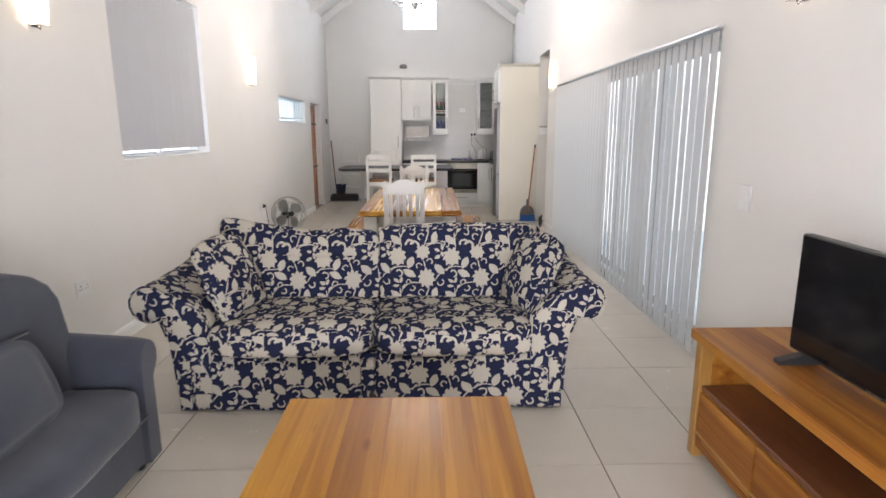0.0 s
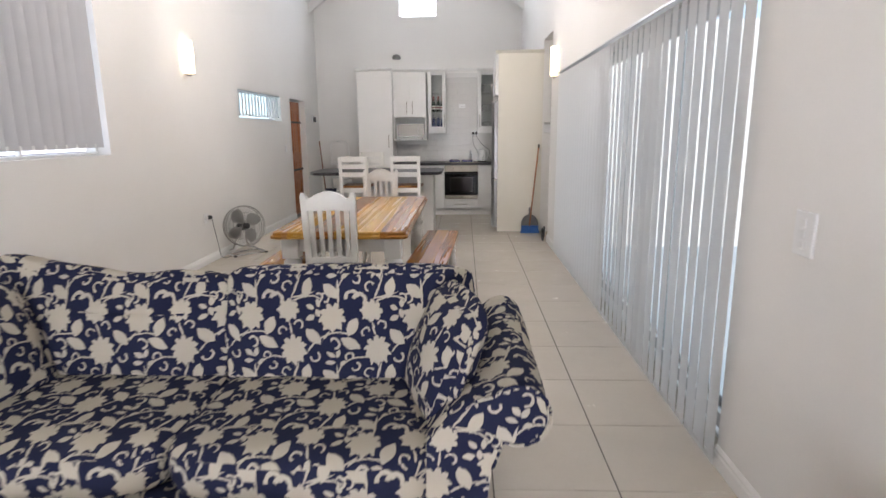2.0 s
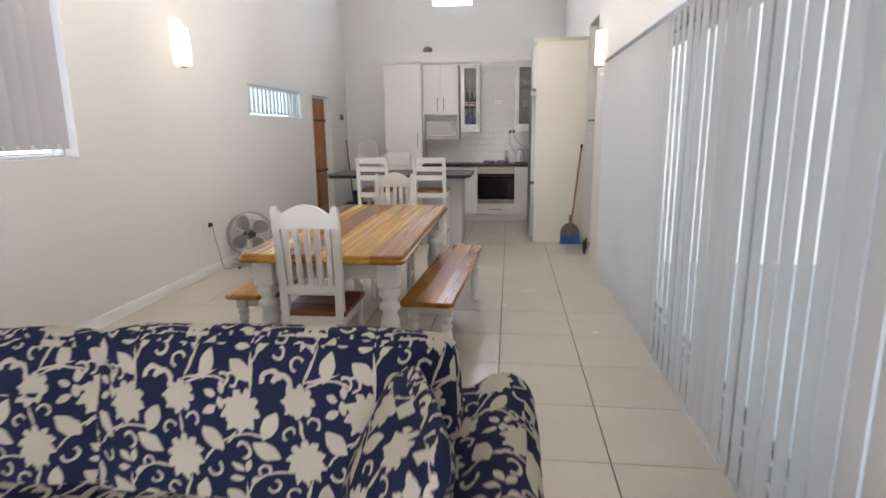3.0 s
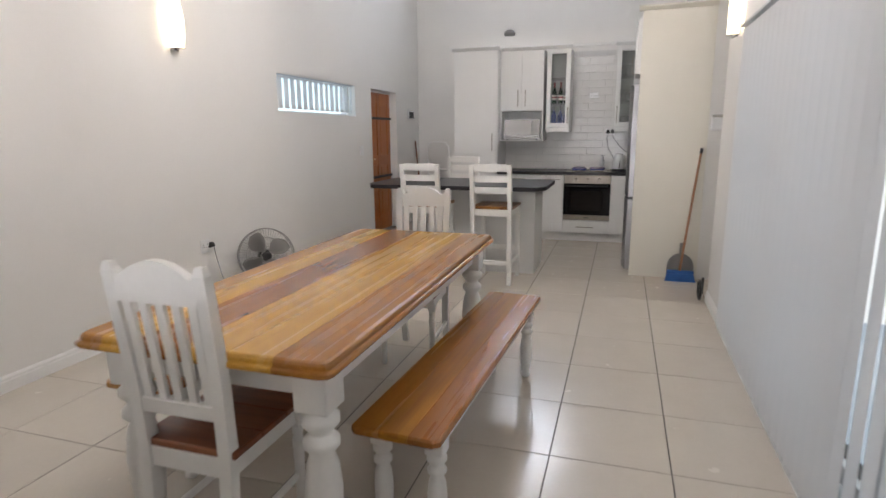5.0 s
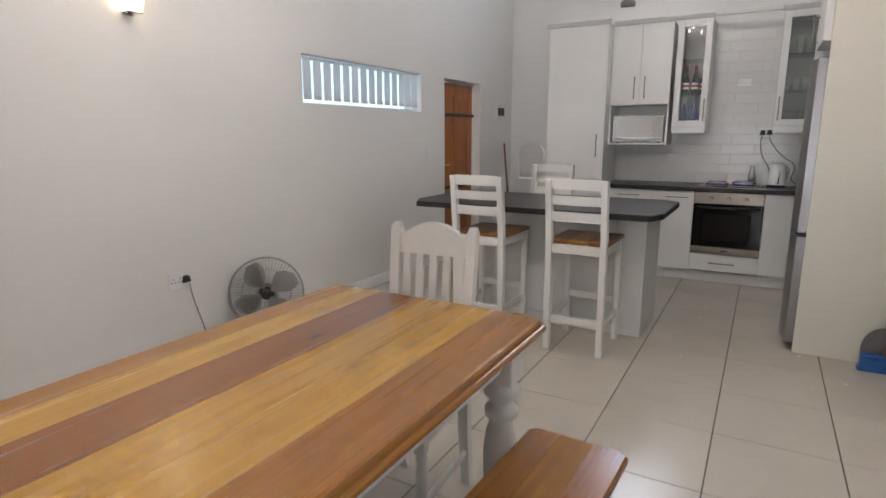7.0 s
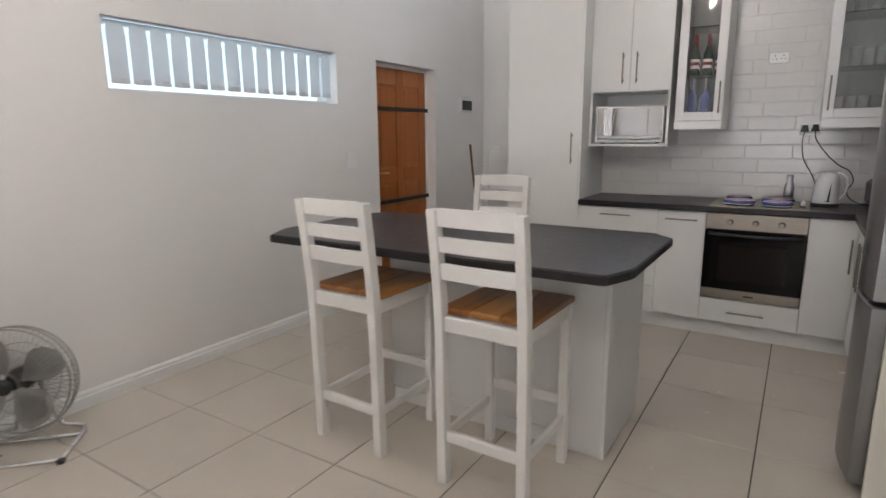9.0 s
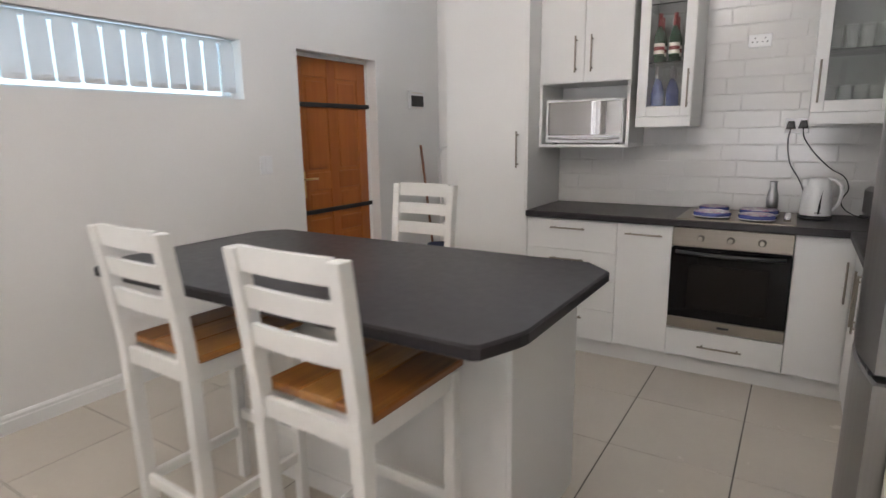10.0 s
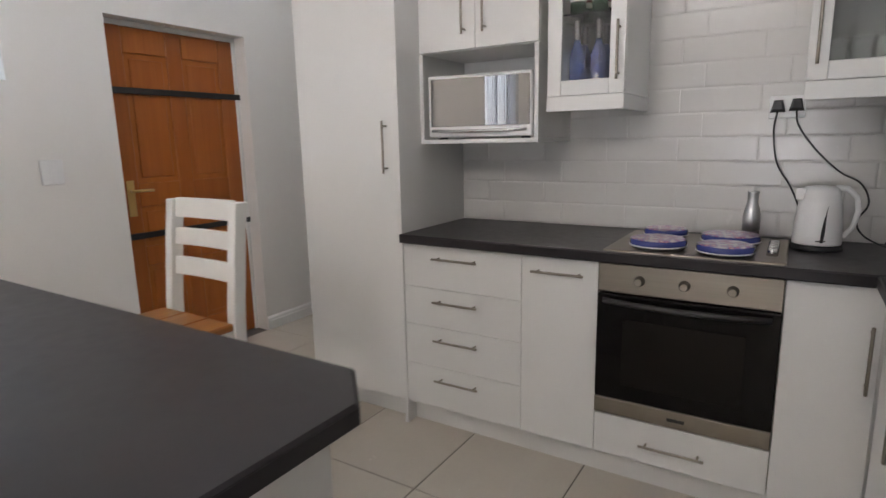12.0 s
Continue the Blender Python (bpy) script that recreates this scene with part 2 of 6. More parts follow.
BLACKGLASS = shader("black_glass", (0.006, 0.005, 0.005), 0.07, Specular_IOR_Level=0.22)
MIRRORGLASS = shader("mirror_glass", (0.34, 0.33, 0.325), 0.02, 1.0)
GUNMETAL = brushed("dull_fan_steel", (0.38, 0.37, 0.355), 0.34, 2)
BLACK = mottled("black_plastic", (0.012, 0.012, 0.013), (0.022, 0.022, 0.023), 0.42, 180.0, 8.0, 0.1, 0.0003)
SCREEN = shader("screen", (0.005, 0.005, 0.006), 0.12, Specular_IOR_Level=0.35)
IRON = mottled("black_iron", (0.010, 0.010, 0.011), (0.024, 0.022, 0.021), 0.5, 120.0, 9.0, 0.3, 0.0006)
WHITEPL = mottled("white_plastic", (0.76, 0.76, 0.76), (0.81, 0.81, 0.81), 0.35, 120.0, 6.0, 0.04, 0.0002)
GREYPL = mottled("grey_plastic", (0.16, 0.15, 0.145), (0.22, 0.21, 0.20), 0.5, 90.0, 8.0)
BLUEPL = mottled("blue_bristle", (0.02, 0.09, 0.32), (0.04, 0.15, 0.45), 0.7, 240.0, 12.0, 0.5, 0.002)
NAVYPL = mottled("navy_plastic", (0.015, 0.022, 0.06), (0.025, 0.035, 0.09), 0.45, 80.0, 6.0)
GREYCLOTH = cloth("slate_cloth", (0.026, 0.030, 0.047), (0.045, 0.050, 0.072))
FLORAL = floral("navy_floral_cloth")
SLAT = letting_light("blind_cloth", (0.88, 0.88, 0.88), 0.58)
# Same blind cloth, darkened: the large window's dimmer light put into its colour
SHADEDSLAT = letting_light("shaded_blind_cloth", (0.60, 0.60, 0.62), 0.09)
GLASS = shader("clear_glass", (1, 1, 1), 0.0, Transmission_Weight=1.0, IOR=1.45)
SHADE = glowing("lit_frosted_glass", (1.0, 0.84, 0.62), 1.8)
BULB = glowing("lit_bulb", (1.0, 0.92, 0.885), 345.0)
BRASS = shader("brass", (0.68, 0.48, 0.20), 0.28, 1.0)
HONEY = ((0.24, 0.085, 0.028), (0.36, 0.145, 0.040), (0.50, 0.235, 0.065), (0.60, 0.33, 0.11), (0.40, 0.17, 0.06))
TABLEWOOD = wood("honey_table_wood", HONEY, 1, "object", 0.22, 0.5)
TABLEYELLOW = wood("yellow_table_wood", ((0.451, 0.220, 0.030), (0.606, 0.332, 0.050), (0.737, 0.458, 0.095)), 1, "object", 0.27, 0.25, 0.32)
TABLERED = wood("red_table_wood", ((0.26, 0.086, 0.013), (0.33, 0.122, 0.019), (0.41, 0.17, 0.030)), 1, "object", 0.27, 0.25, 0.32)
TABLEORANGE = wood("orange_table_wood", ((0.29, 0.108, 0.018), (0.39, 0.165, 0.027), (0.47, 0.235, 0.045)), 1, "object", 0.27, 0.25, 0.32)
COFFEEYELLOW = wood("yellow_coffee_wood", ((0.243, 0.090, 0.010), (0.397, 0.173, 0.017), (0.538, 0.275, 0.036)), 1, "object", 0.44, 0.04, 1.0, 0.22)
COFFEEORANGE = wood("orange_coffee_wood", ((0.195, 0.065, 0.009), (0.338, 0.137, 0.016), (0.481, 0.227, 0.031)), 1, "object", 0.44, 0.04, 1.0, 0.22)
TABLEWOODX = wood("honey_table_edge", HONEY, 0, "object", 0.25, 0.4)
SEATWOOD = wood("stool_seat_wood", ((0.24, 0.085, 0.022), (0.36, 0.15, 0.034), (0.46, 0.22, 0.055)), 1, "object", 0.3, 0.3)
REDWOOD = wood("chair_seat_wood", ((0.14, 0.035, 0.014), (0.22, 0.062, 0.022), (0.30, 0.10, 0.035)), 0, "object", 0.3, 0.35)
TVWOOD = wood("cabinet_wood", ((0.169, 0.055, 0.009), (0.260, 0.091, 0.013), (0.364, 0.150, 0.023), (0.455, 0.227, 0.042)), 1, "object", 0.40, 0.05, 1.0, 0.22)
POSTWOOD = wood("cabinet_post_wood", ((0.36, 0.18, 0.045), (0.44, 0.25, 0.075)), 2, "object", 0.3, 0.3)
DOORWOOD = wood("varnished_door_wood", ((0.307, 0.082, 0.014), (0.384, 0.113, 0.019), (0.474, 0.154, 0.028)), 2, "object", 0.30, 0.3, 0.45)
STICK = wood("handle_wood", ((0.30, 0.13, 0.06), (0.42, 0.20, 0.10)), 2, "object", 0.5, 0.1)
# Dark wood of the mop handle; in the television cabinet it paints shade
DARKIN = wood("dark_and_shaded_wood", ((0.150, 0.053, 0.021), (0.240, 0.090, 0.033)), 1, "object", 0.4, 0.1)


# ---------------------------------------------------------------- mesh helpers
def cbox(bm, lo, hi, b=0.0):
    """A box with chamfered edges of width b."""
    (x0, y0, z0), (x1, y1, z1) = lo, hi
    if b <= 0:
        v = [bm.verts.new((x, y, z)) for z in (z0, z1) for y in (y0, y1) for x in (x0, x1)]
        for q in ((0, 2, 3, 1), (4, 5, 7, 6), (0, 1, 5, 4), (2, 6, 7, 3), (0, 4, 6, 2), (1, 3, 7, 5)):
            bm.faces.new([v[i] for i in q])
        return bm
    b = min(b, 0.49 * min(x1 - x0, y1 - y0, z1 - z0))
    c = {}
    for i, (x, sx) in enumerate(((x0, 1), (x1, -1))):
        for j, (y, sy) in enumerate(((y0, 1), (y1, -1))):
            for k, (z, sz) in enumerate(((z0, 1), (z1, -1))):
                c[i, j, k] = (bm.verts.new((x, y + sy * b, z + sz * b)), bm.verts.new((x + sx * b, y, z + sz * b)), bm.verts.new((x + sx * b, y + sy * b, z)))
    f = bm.faces.new
    for i in (0, 1):
        q = [c[i, 0, 0][0], c[i, 0, 1][0], c[i, 1, 1][0], c[i, 1, 0][0]]
        f(q if i == 0 else q[::-1])
        q = [c[0, i, 0][1], c[1, i, 0][1], c[1, i, 1][1], c[0, i, 1][1]]
        f(q if i == 0 else q[::-1])
        q = [c[0, 0, i][2], c[0, 1, i][2], c[1, 1, i][2], c[1, 0, i][2]]
        f(q if i == 0 else q[::-1])
    for a in (0, 1):
        for d in (0, 1):
            f([c[a, d, 0][0], c[a, d, 0][1], c[a, d, 1][1], c[a, d, 1][0]])
            f([c[a, 0, d][0], c[a, 0, d][2], c[a, 1, d][2], c[a, 1, d][0]])
            f([c[0, a, d][1], c[0, a, d][2], c[1, a, d][2], c[1, a, d][1]])
    for k in c.values():
        f(k)
    return bm


def lathe(bm, prof, at=(0, 0, 0), n=20, m=None):
    """A turned body from (radius, height) pairs about the upright through at; m: a further pose."""
    rings = []
    for r, z in prof:
        ring = []
        for i in range(n):
            a = 2 * math.pi * i / n
            p = Vector((at[0] + r * math.cos(a), at[1] + r * math.sin(a), at[2] + z))
            ring.append(bm.verts.new(m @ p if m else p))
        rings.append(ring)
    for r0, r1 in zip(rings, rings[1:]):
        for i in range(n):
            bm.faces.new((r0[i], r0[(i + 1) % n], r1[(i + 1) % n], r1[i])).smooth = True
    bm.faces.new(rings[0][::-1])
    bm.faces.new(rings[-1])
    return bm


def tube(bm, pts, r, n=8, closed=False):
    """A round bar along points; r: a radius or one for each point."""
    pts = [Vector(p) for p in pts]
    rr = r if isinstance(r, (list, tuple)) else [r] * len(pts)
    rings, side = [], None
    for i, p in enumerate(pts):
        a = pts[i - 1] if (i or closed) else p
        b = pts[(i + 1) % len(pts)] if (i + 1 < len(pts) or closed) else p
        d = (b - a).normalized()
        if side is None or abs(side.dot(d)) > 0.95:
            side = Vector((0, 0, 1)) if abs(d.z) < 0.9 else Vector((1, 0, 0))
        u = d.cross(side).normalized()
        w = d.cross(u).normalized()
        side = -w if side.dot(w) < 0 else w
        w = side
        u = w.cross(d).normalized()
        rings.append([bm.verts.new(p + rr[i] * (math.cos(2 * math.pi * k / n) * u + math.sin(2 * math.pi * k / n) * w)) for k in range(n)])
    pairs = list(zip(rings, rings[1:])) + ([(rings[-1], rings[0])] if closed else [])
    for r0, r1 in pairs:
        for i in range(n):
            bm.faces.new((r0[i], r0[(i + 1) % n], r1[(i + 1) % n], r1[i])).smooth = True
    if not closed:
        bm.faces.new(rings[0][::-1])
        bm.faces.new(rings[-1])
    return bm


def prism(bm, outline, d0, d1, axis="z", rims=((0.0, 0.0),), smooth=False):
    """An outline (points in the plane across the axis, counter-clockwise) drawn out from d0 to d1."""
    def at(u, v, d):
        return {"z": (u, v, d), "y": (u, d, v), "x": (d, u, v)}[axis]
    r0 = [bm.verts.new(at(u, v, d0)) for u, v in outline]
    r1 = [bm.verts.new(at(u, v, d1)) for u, v in outline]
    n = len(outline)
    for i in range(n):
        bm.faces.new((r0[i], r0[(i + 1) % n], r1[(i + 1) % n], r1[i])).smooth = smooth
    bm.faces.new(r0[::-1])
    bm.faces.new(r1)
    return bm


def stack(bm, outline_of, levels, smooth=False):
    """Rings of one outline at several heights: levels of (z, inset)."""
    rings = [[bm.verts.new((u, v, z)) for u, v in outline_of(ins)] for z, ins in levels]
    n = len(rings[0])
    for a, b in zip(rings, rings[1:]):
        for i in range(n):
            bm.faces.new((a[i], a[(i + 1) % n], b[(i + 1) % n], b[i])).smooth = smooth
    bm.faces.new(rings[0][::-1])
    bm.faces.new(rings[-1])
    return bm


def round_rect(x0, y0, x1, y1, r, n=5):
    pts = []
    for cx, cy, a0 in ((x1 - r, y1 - r, 0), (x0 + r, y1 - r, 90), (x0 + r, y0 + r, 180), (x1 - r, y0 + r, 270)):
        for i in range(n + 1):
            a = radians(a0 + 90 * i / n)
            pts.append((cx + r * math.cos(a), cy + r * math.sin(a)))
    return pts


def cushion(bm, size, soft=0.35, seed=0, puff=0.0, m=None, n=14, wrinkle=0.006, pinch=0.0):
    """A stuffed cushion about the origin; soft: roundness; puff: swelling of the faces; pinch: thin seams."""
    sx, sy, sz = (s / 2 for s in size)
    grid = {}

    def vert(p):
        key = tuple(round(q, 4) for q in p)
        if key not in grid:
            x, y, z = p
            q = Vector((x, y, z))
            k = max(abs(x), abs(y), abs(z))
            e = 2 + 6 * (1 - soft)
            norm = (abs(x) ** e + abs(y) ** e + abs(z) ** e) ** (1 / e)
            q = q / norm * k if norm else q
            fx, fy, fz = (1 - x * x), (1 - y * y), (1 - z * z)
            thin = 1 - pinch * (1 - (max(fx, 0) * max(fz, 0)) ** 0.45)
            o = Vector((q.x * sx * (1 + puff * fy * fz * 0.3), q.y * sy * thin * (1 + puff * fx * fz), q.z * sz * (1 + puff * fx * fy * 0.5)))
            w = noise.noise(o * 6 + Vector((seed * 7.3, seed * 3.1, 0))) * wrinkle + noise.noise(o * 17 + Vector((seed, 0, seed))) * wrinkle * 0.4
            o += q.normalized() * w
            grid[key] = bm.verts.new(m @ o if m else o)
        return grid[key]

    for ax in range(3):
        for s in (-1, 1):
            for i in range(n):
                for j in range(n):
                    quad = []
                    for di, dj in ((0, 0), (1, 0), (1, 1), (0, 1)):
                        u, v = -1 + 2 * (i + di) / n, -1 + 2 * (j + dj) / n
                        p = [0, 0, 0]
                        p[ax], p[(ax + 1) % 3], p[(ax + 2) % 3] = s, u, v
                        quad.append(vert(p))
                    bm.faces.new(quad if s > 0 else quad[::-1]).smooth = True
    return bm


def print_map(bm, turn=0.0, shift=(0, 0)):
    """Cloth coordinates in metres, by each face's main direction."""
    bm.normal_update()
    uv = bm.loops.layers.uv.verify()
    ca, sa = math.cos(radians(turn)), math.sin(radians(turn))
    for f in bm.faces:
        a = max(range(3), key=lambda i: abs(f.normal[i]))
        for lp in f.loops:
            c = lp.vert.co
            u, v = ((c.y, c.z), (c.x, c.z), (c.x, c.y))[a]
            if a == 2:
                v = v * 0.9 + 0.3
            lp[uv].uv = (u * ca - v * sa + shift[0], u * sa + v * ca + shift[1])
    return bm


def link(name, bm, material, parent=None):
    me = bpy.data.meshes.new(name)
    bm.normal_update()
    bm.to_mesh(me)
    bm.free()
    me.materials.append(material)
    ob = new(name, me)
    if parent:
        ob.parent = parent
    return ob


def part(name, bm, material, parent, label=""):
    ob = link(name, bm, material, parent)
    return tagged(ob, label) if label else ob


def thing(name, label, category, m=None, group=""):
    e = new(name)
    e.empty_display_size = 0.1
    if m:
        e.matrix_world = m
    return tagged(e, label, category, group)


def setting(name, bm, material, label="", category=""):
    return tagged(link(name, bm, material), label or name.replace("_", " "), category or name.split("_")[0], kind="structure")


def B():
    return bmesh.new()


def slab(lo, hi, b=0.0):
    return cbox(B(), lo, hi, b)


def wall_with_holes(axis, d0, d1, u0, u1, z0, z1, holes):
    """A wall across an axis from d0 to d1 in depth, cut by openings (u0, u1, z0, z1), as blocks that meet without gaps."""
    bm = B()
    us = sorted({u0, u1, *(h[0] for h in holes), *(h[1] for h in holes)})
    for a, b in zip(us, us[1:]):
        spans = sorted((h[2], h[3]) for h in holes if h[0] <= a and h[1] >= b)
        z = z0
        for s0, s1 in spans + [(z1, z1)]:
            if s0 > z + 1e-6:
                lo, hi = ((d0, a, z), (d1, b, s0)) if axis == "x" else ((a, d0, z), (b, d1, s0))
                cbox(bm, lo, hi)
            z = s1
    bmesh.ops.remove_doubles(bm, verts=bm.verts, dist=1e-5)
    seen = {}
    for f in bm.faces:
        seen.setdefault(tuple(round(c, 4) for c in f.calc_center_median()), []).append(f)
    bmesh.ops.delete(bm, geom=[f for fs in seen.values() if len(fs) > 1 for f in fs], context="FACES_ONLY")
    return bm


# ---------------------------------------------------------------- the shell
T = 0.22
SL = (3.06, 7.59, -0.05, 2.135)      # sliding door opening
PS = (8.28, 9.07, -0.05, 2.70)      # passage
LW = (3.74, 5.40, 1.30, 2.70)      # large window
SW = (8.22, 9.965, 1.655, 2.035)   # small window
DR = (10.455, 11.365, -0.05, 2.035)  # side door
GE = (-0.55, 1.70, 0.56, 1.24)     # added end window behind the seats, unseen, for fill light
LB = (-2.0, -0.60, 0.82, 2.40)     # added side window behind the seats, unseen, for fill light
GW = (-0.60, 0.125, 3.665, 4.55)   # gable window

setting("wall_left", wall_with_holes("x", XL - T, XL, Y0 - T, Y1 + T, -0.05, EAVE + 0.1, [LW, SW, DR, LB]), WALL, "off-white plastered wall with windows and a door", "wall")
setting("wall_right", wall_with_holes("x", XR, XR + T, Y0 - T, Y1 + T, -0.05, EAVE + 0.1, [SL, PS]), WALL, "off-white plastered wall with a sliding door", "wall")
setting("wall_gable", wall_with_holes("y", Y1, Y1 + T, XL - T, XR + T, -0.05, RIDGE + 0.3, [GW]), WALL, "off-white gable wall with a small high window", "wall")
setting("wall_behind", wall_with_holes("y", Y0 - T, Y0, XL - T, XR + T, -0.05, RIDGE + 0.3, [GE]), WALL, "off-white end wall with an added window for fill light", "wall")

bm = B()
for s in (-1, 1):
    e = XL if s < 0 else XR
    o = e + s * (T + 0.3)
    drop = (T + 0.3) * math.tan(radians(PITCH))
    a = [(o, EAVE - drop), (XM, RIDGE), (XM, RIDGE + 0.12), (o, EAVE - drop + 0.12)]
    prism(bm, a if s > 0 else a[::-1], Y0 - T, Y1 + T, "y")
bmesh.ops.recalc_face_normals(bm, faces=bm.faces)
setting("ceiling", bm, CEIL, "white boarded ceiling under a pitched roof", "ceiling")

y = Y1 - 0.35
while y > Y0:
    for s in (-1, 1):
        e = XL if s < 0 else XR
        a = [(e, EAVE - 0.17), (XM, RIDGE - 0.17), (XM, RIDGE - 0.003), (e, EAVE - 0.003)]
        setting("rafter", prism(B(), a if s > 0 else a[::-1], y - 0.03, y + 0.03, "y"), CEIL, "white painted rafter", "rafter")
    y -= 1.15

# passage beyond the right wall
setting("wall_passage_far", slab((XR + T, PS[1], -0.05), (4.2, PS[1] + 0.12, 2.78)), CREAM, "cream passage wall", "wall")
setting("wall_passage_near", slab((XR + T, PS[0] - 0.12, -0.05), (4.2, PS[0], 2.78)), CREAM, "cream passage wall", "wall")
setting("wall_passage_end", slab((4.2, PS[0] - 0.12, -0.05), (4.3, PS[1] + 0.12, 2.78)), CREAM, "cream passage end wall", "wall")
setting("ceiling_passage", slab((XR + T, PS[0], 2.70), (4.2, PS[1], 2.78)), CEIL, "white passage ceiling", "ceiling")
setting("floor_passage", slab((XR + T, PS[0], -0.05), (4.2, PS[1], 0.0)), CREAM, "pale passage floor", "floor")

# outside
setting("ground", slab((-60, -60, -0.35), (60, 60, -0.25)), mottled("paving", (0.07, 0.072, 0.075), (0.11, 0.11, 0.112), 0.85, 30.0, 0.8), "dark grey paved yard", "ground")
# Added wall, made dark and tall to keep the sky out of the slat gaps
setting("wall_yard", slab((6.2, -12, -0.25), (6.4, 58, 3.4)), mottled("sky_block_paint", (0.16, 0.18, 0.20), (0.21, 0.23, 0.25), 0.8, 30.0, 0.7), "added blue-grey wall that blocks the sky beyond the sliding door", "wall")

# skirtings
def skirting(name, x0, y0, x1, y1, nx, ny):
    """A moulded board along a wall; (nx, ny) points into the room."""
    bm = B()
    prof = [(0, 0), (0.016, 0), (0.016, 0.062), (0.012, 0.070), (0.012, 0.082), (0.005, 0.094), (0, 0.096)]
    r0 = [bm.verts.new((x0 + d * nx, y0 + d * ny, z)) for d, z in prof]
    r1 = [bm.verts.new((x1 + d * nx, y1 + d * ny, z)) for d, z in prof]
    for i in range(len(prof)):
        j = (i + 1) % len(prof)
        bm.faces.new((r0[i], r1[i], r1[j], r0[j]))
    bm.faces.new(r0), bm.faces.new(r1)
    bmesh.ops.recalc_face_normals(bm, faces=bm.faces)
    return setting(name, bm, TRIM, "white moulded skirting board", "baseboard")


skirting("baseboard_left_a", XL, Y0, XL, DR[0] - 0.002, 1, 0)
skirting("baseboard_left_b", XL, DR[1], XL, Y1, 1, 0)
skirting("baseboard_right_a", XR, Y0, XR, SL[0], -1, 0)
skirting("baseboard_right_b", XR, SL[1], XR, PS[0], -1, 0)
skirting("baseboard_end", XL, Y0, XR, Y0, 0, 1)
skirting("baseboard_gable", XL, Y1, XR, Y1, 0, -1)


# ---------------------------------------------------------------- windows, blinds, doors
def blind(name, group, label, length, drop, slat_w, turn_of, m, rail_h=0.03, pitch=0.115, fabric=None):
    """Upright cloth slats under a rail; local x runs along the rail, z down from 0, y faces the room."""
    t = thing(name, label, "blind", m, group)
    part("headrail", slab((0, -0.02, -rail_h), (length, 0.022, 0), 0.004), ALU, t, "aluminium headrail")
    n = max(2, round(length / pitch))
    for i in range(n):
        x = (i + 0.5) * length / n
        bm = B()
        a = radians(turn_of(i / (n - 1)))
        seg = 5
        rows = []
        z0, z1 = -rail_h - 0.016, -drop
        sway = random.uniform(-0.004, 0.004)
        for k in range(7):
            f = k / 6
            z = z0 + (z1 - z0) * f
            ring = []
            for sgn in (0.0006, -0.0006):
                for q in range(seg + 1):
                    u = (q / seg - 0.5) * slat_w * (0.86 if k == 0 else 1)
                    bow = 0.003 * (1 - (2 * q / seg - 1) ** 2) + sgn
                    px = x + u * math.cos(a) - bow * math.sin(a) + sway * f
                    py = u * math.sin(a) + bow * math.cos(a)
                    ring.append((px, py, z))
            rows.append([bm.verts.new(p) for p in ring])
        h = seg + 1
        for r0, r1 in zip(rows, rows[1:]):
            for q in range(seg):
                bm.faces.new((r0[q], r0[q + 1], r1[q + 1], r1[q])).smooth = True
                bm.faces.new((r0[h + q + 1], r0[h + q], r1[h + q], r1[h + q + 1])).smooth = True
        s = part("slat", bm, fabric or SLAT, t)
        part("weight", slab((x - 0.045 * math.cos(a), -0.004, -drop - 0.001), (x + 0.045 * math.cos(a), 0.004, -drop + 0.03), 0.002), WHITEPL, s)
    tube_bm = tube(B(), [(0.02 + length * k / 24, 0.01 * math.sin(k * 2.1), -drop + 0.012) for k in range(24)], 0.0018, 5)
    part("chain", tube_bm, WHITEPL, t, "white bead chain")
    return t


def window(name, axis, face, u0, u1, z0, z1, label, out, bars=1):
    """Frame and panes set back in an opening; out: +1 or -1, the way outdoors."""
    e = tagged(new(name), label, "window", kind="structure")
    d = face + out * 0.13

    def bar(a0, a1, c0, c1, w=0.05):
        lo, hi = (d - w / 2, a0, c0), (d + w / 2, a1, c1)
        return slab(lo, hi, 0.006) if axis == "x" else slab((a0, d - w / 2, c0), (a1, d + w / 2, c1), 0.006)

    fw = 0.022
    part("window_frame", bar(u0, u1, z0, z0 + fw), TRIM, e)
    part("window_frame", bar(u0, u1, z1 - fw, z1), TRIM, e)
    for k in range(bars + 1):
        a = u0 + (u1 - u0 - fw) * k / bars
        part("window_frame", bar(a, a + fw, z0 + fw, z1 - fw), TRIM, e)
    for k in range(bars):
        a = u0 + (u1 - u0 - fw) * k / bars + fw
        b = u0 + (u1 - u0 - fw) * (k + 1) / bars
        p = part("pane", bar(a, b, z0 + fw, z1 - fw, 0.006), GLASS, e)
        p.visible_shadow = False
    return e


window("window_1", "x", XL, *LW, "white-framed window behind closed blinds", -1, 2)
window("window_2", "x", XL, *SW, "low wide white-framed window", -1, 1)
window("window_3", "y", Y1, *GW, "small white-framed gable window", 1, 1)

# Unseen window, added to hold the end wall's fill light
window("window_fill_end", "y", Y0, *GE, "low wide white-framed end window", -1, 3)
# This side window is added too, out of view, for its fill light
window("window_fill_side", "x", XL, *LB, "white-framed side window behind the seats", -1, 2)

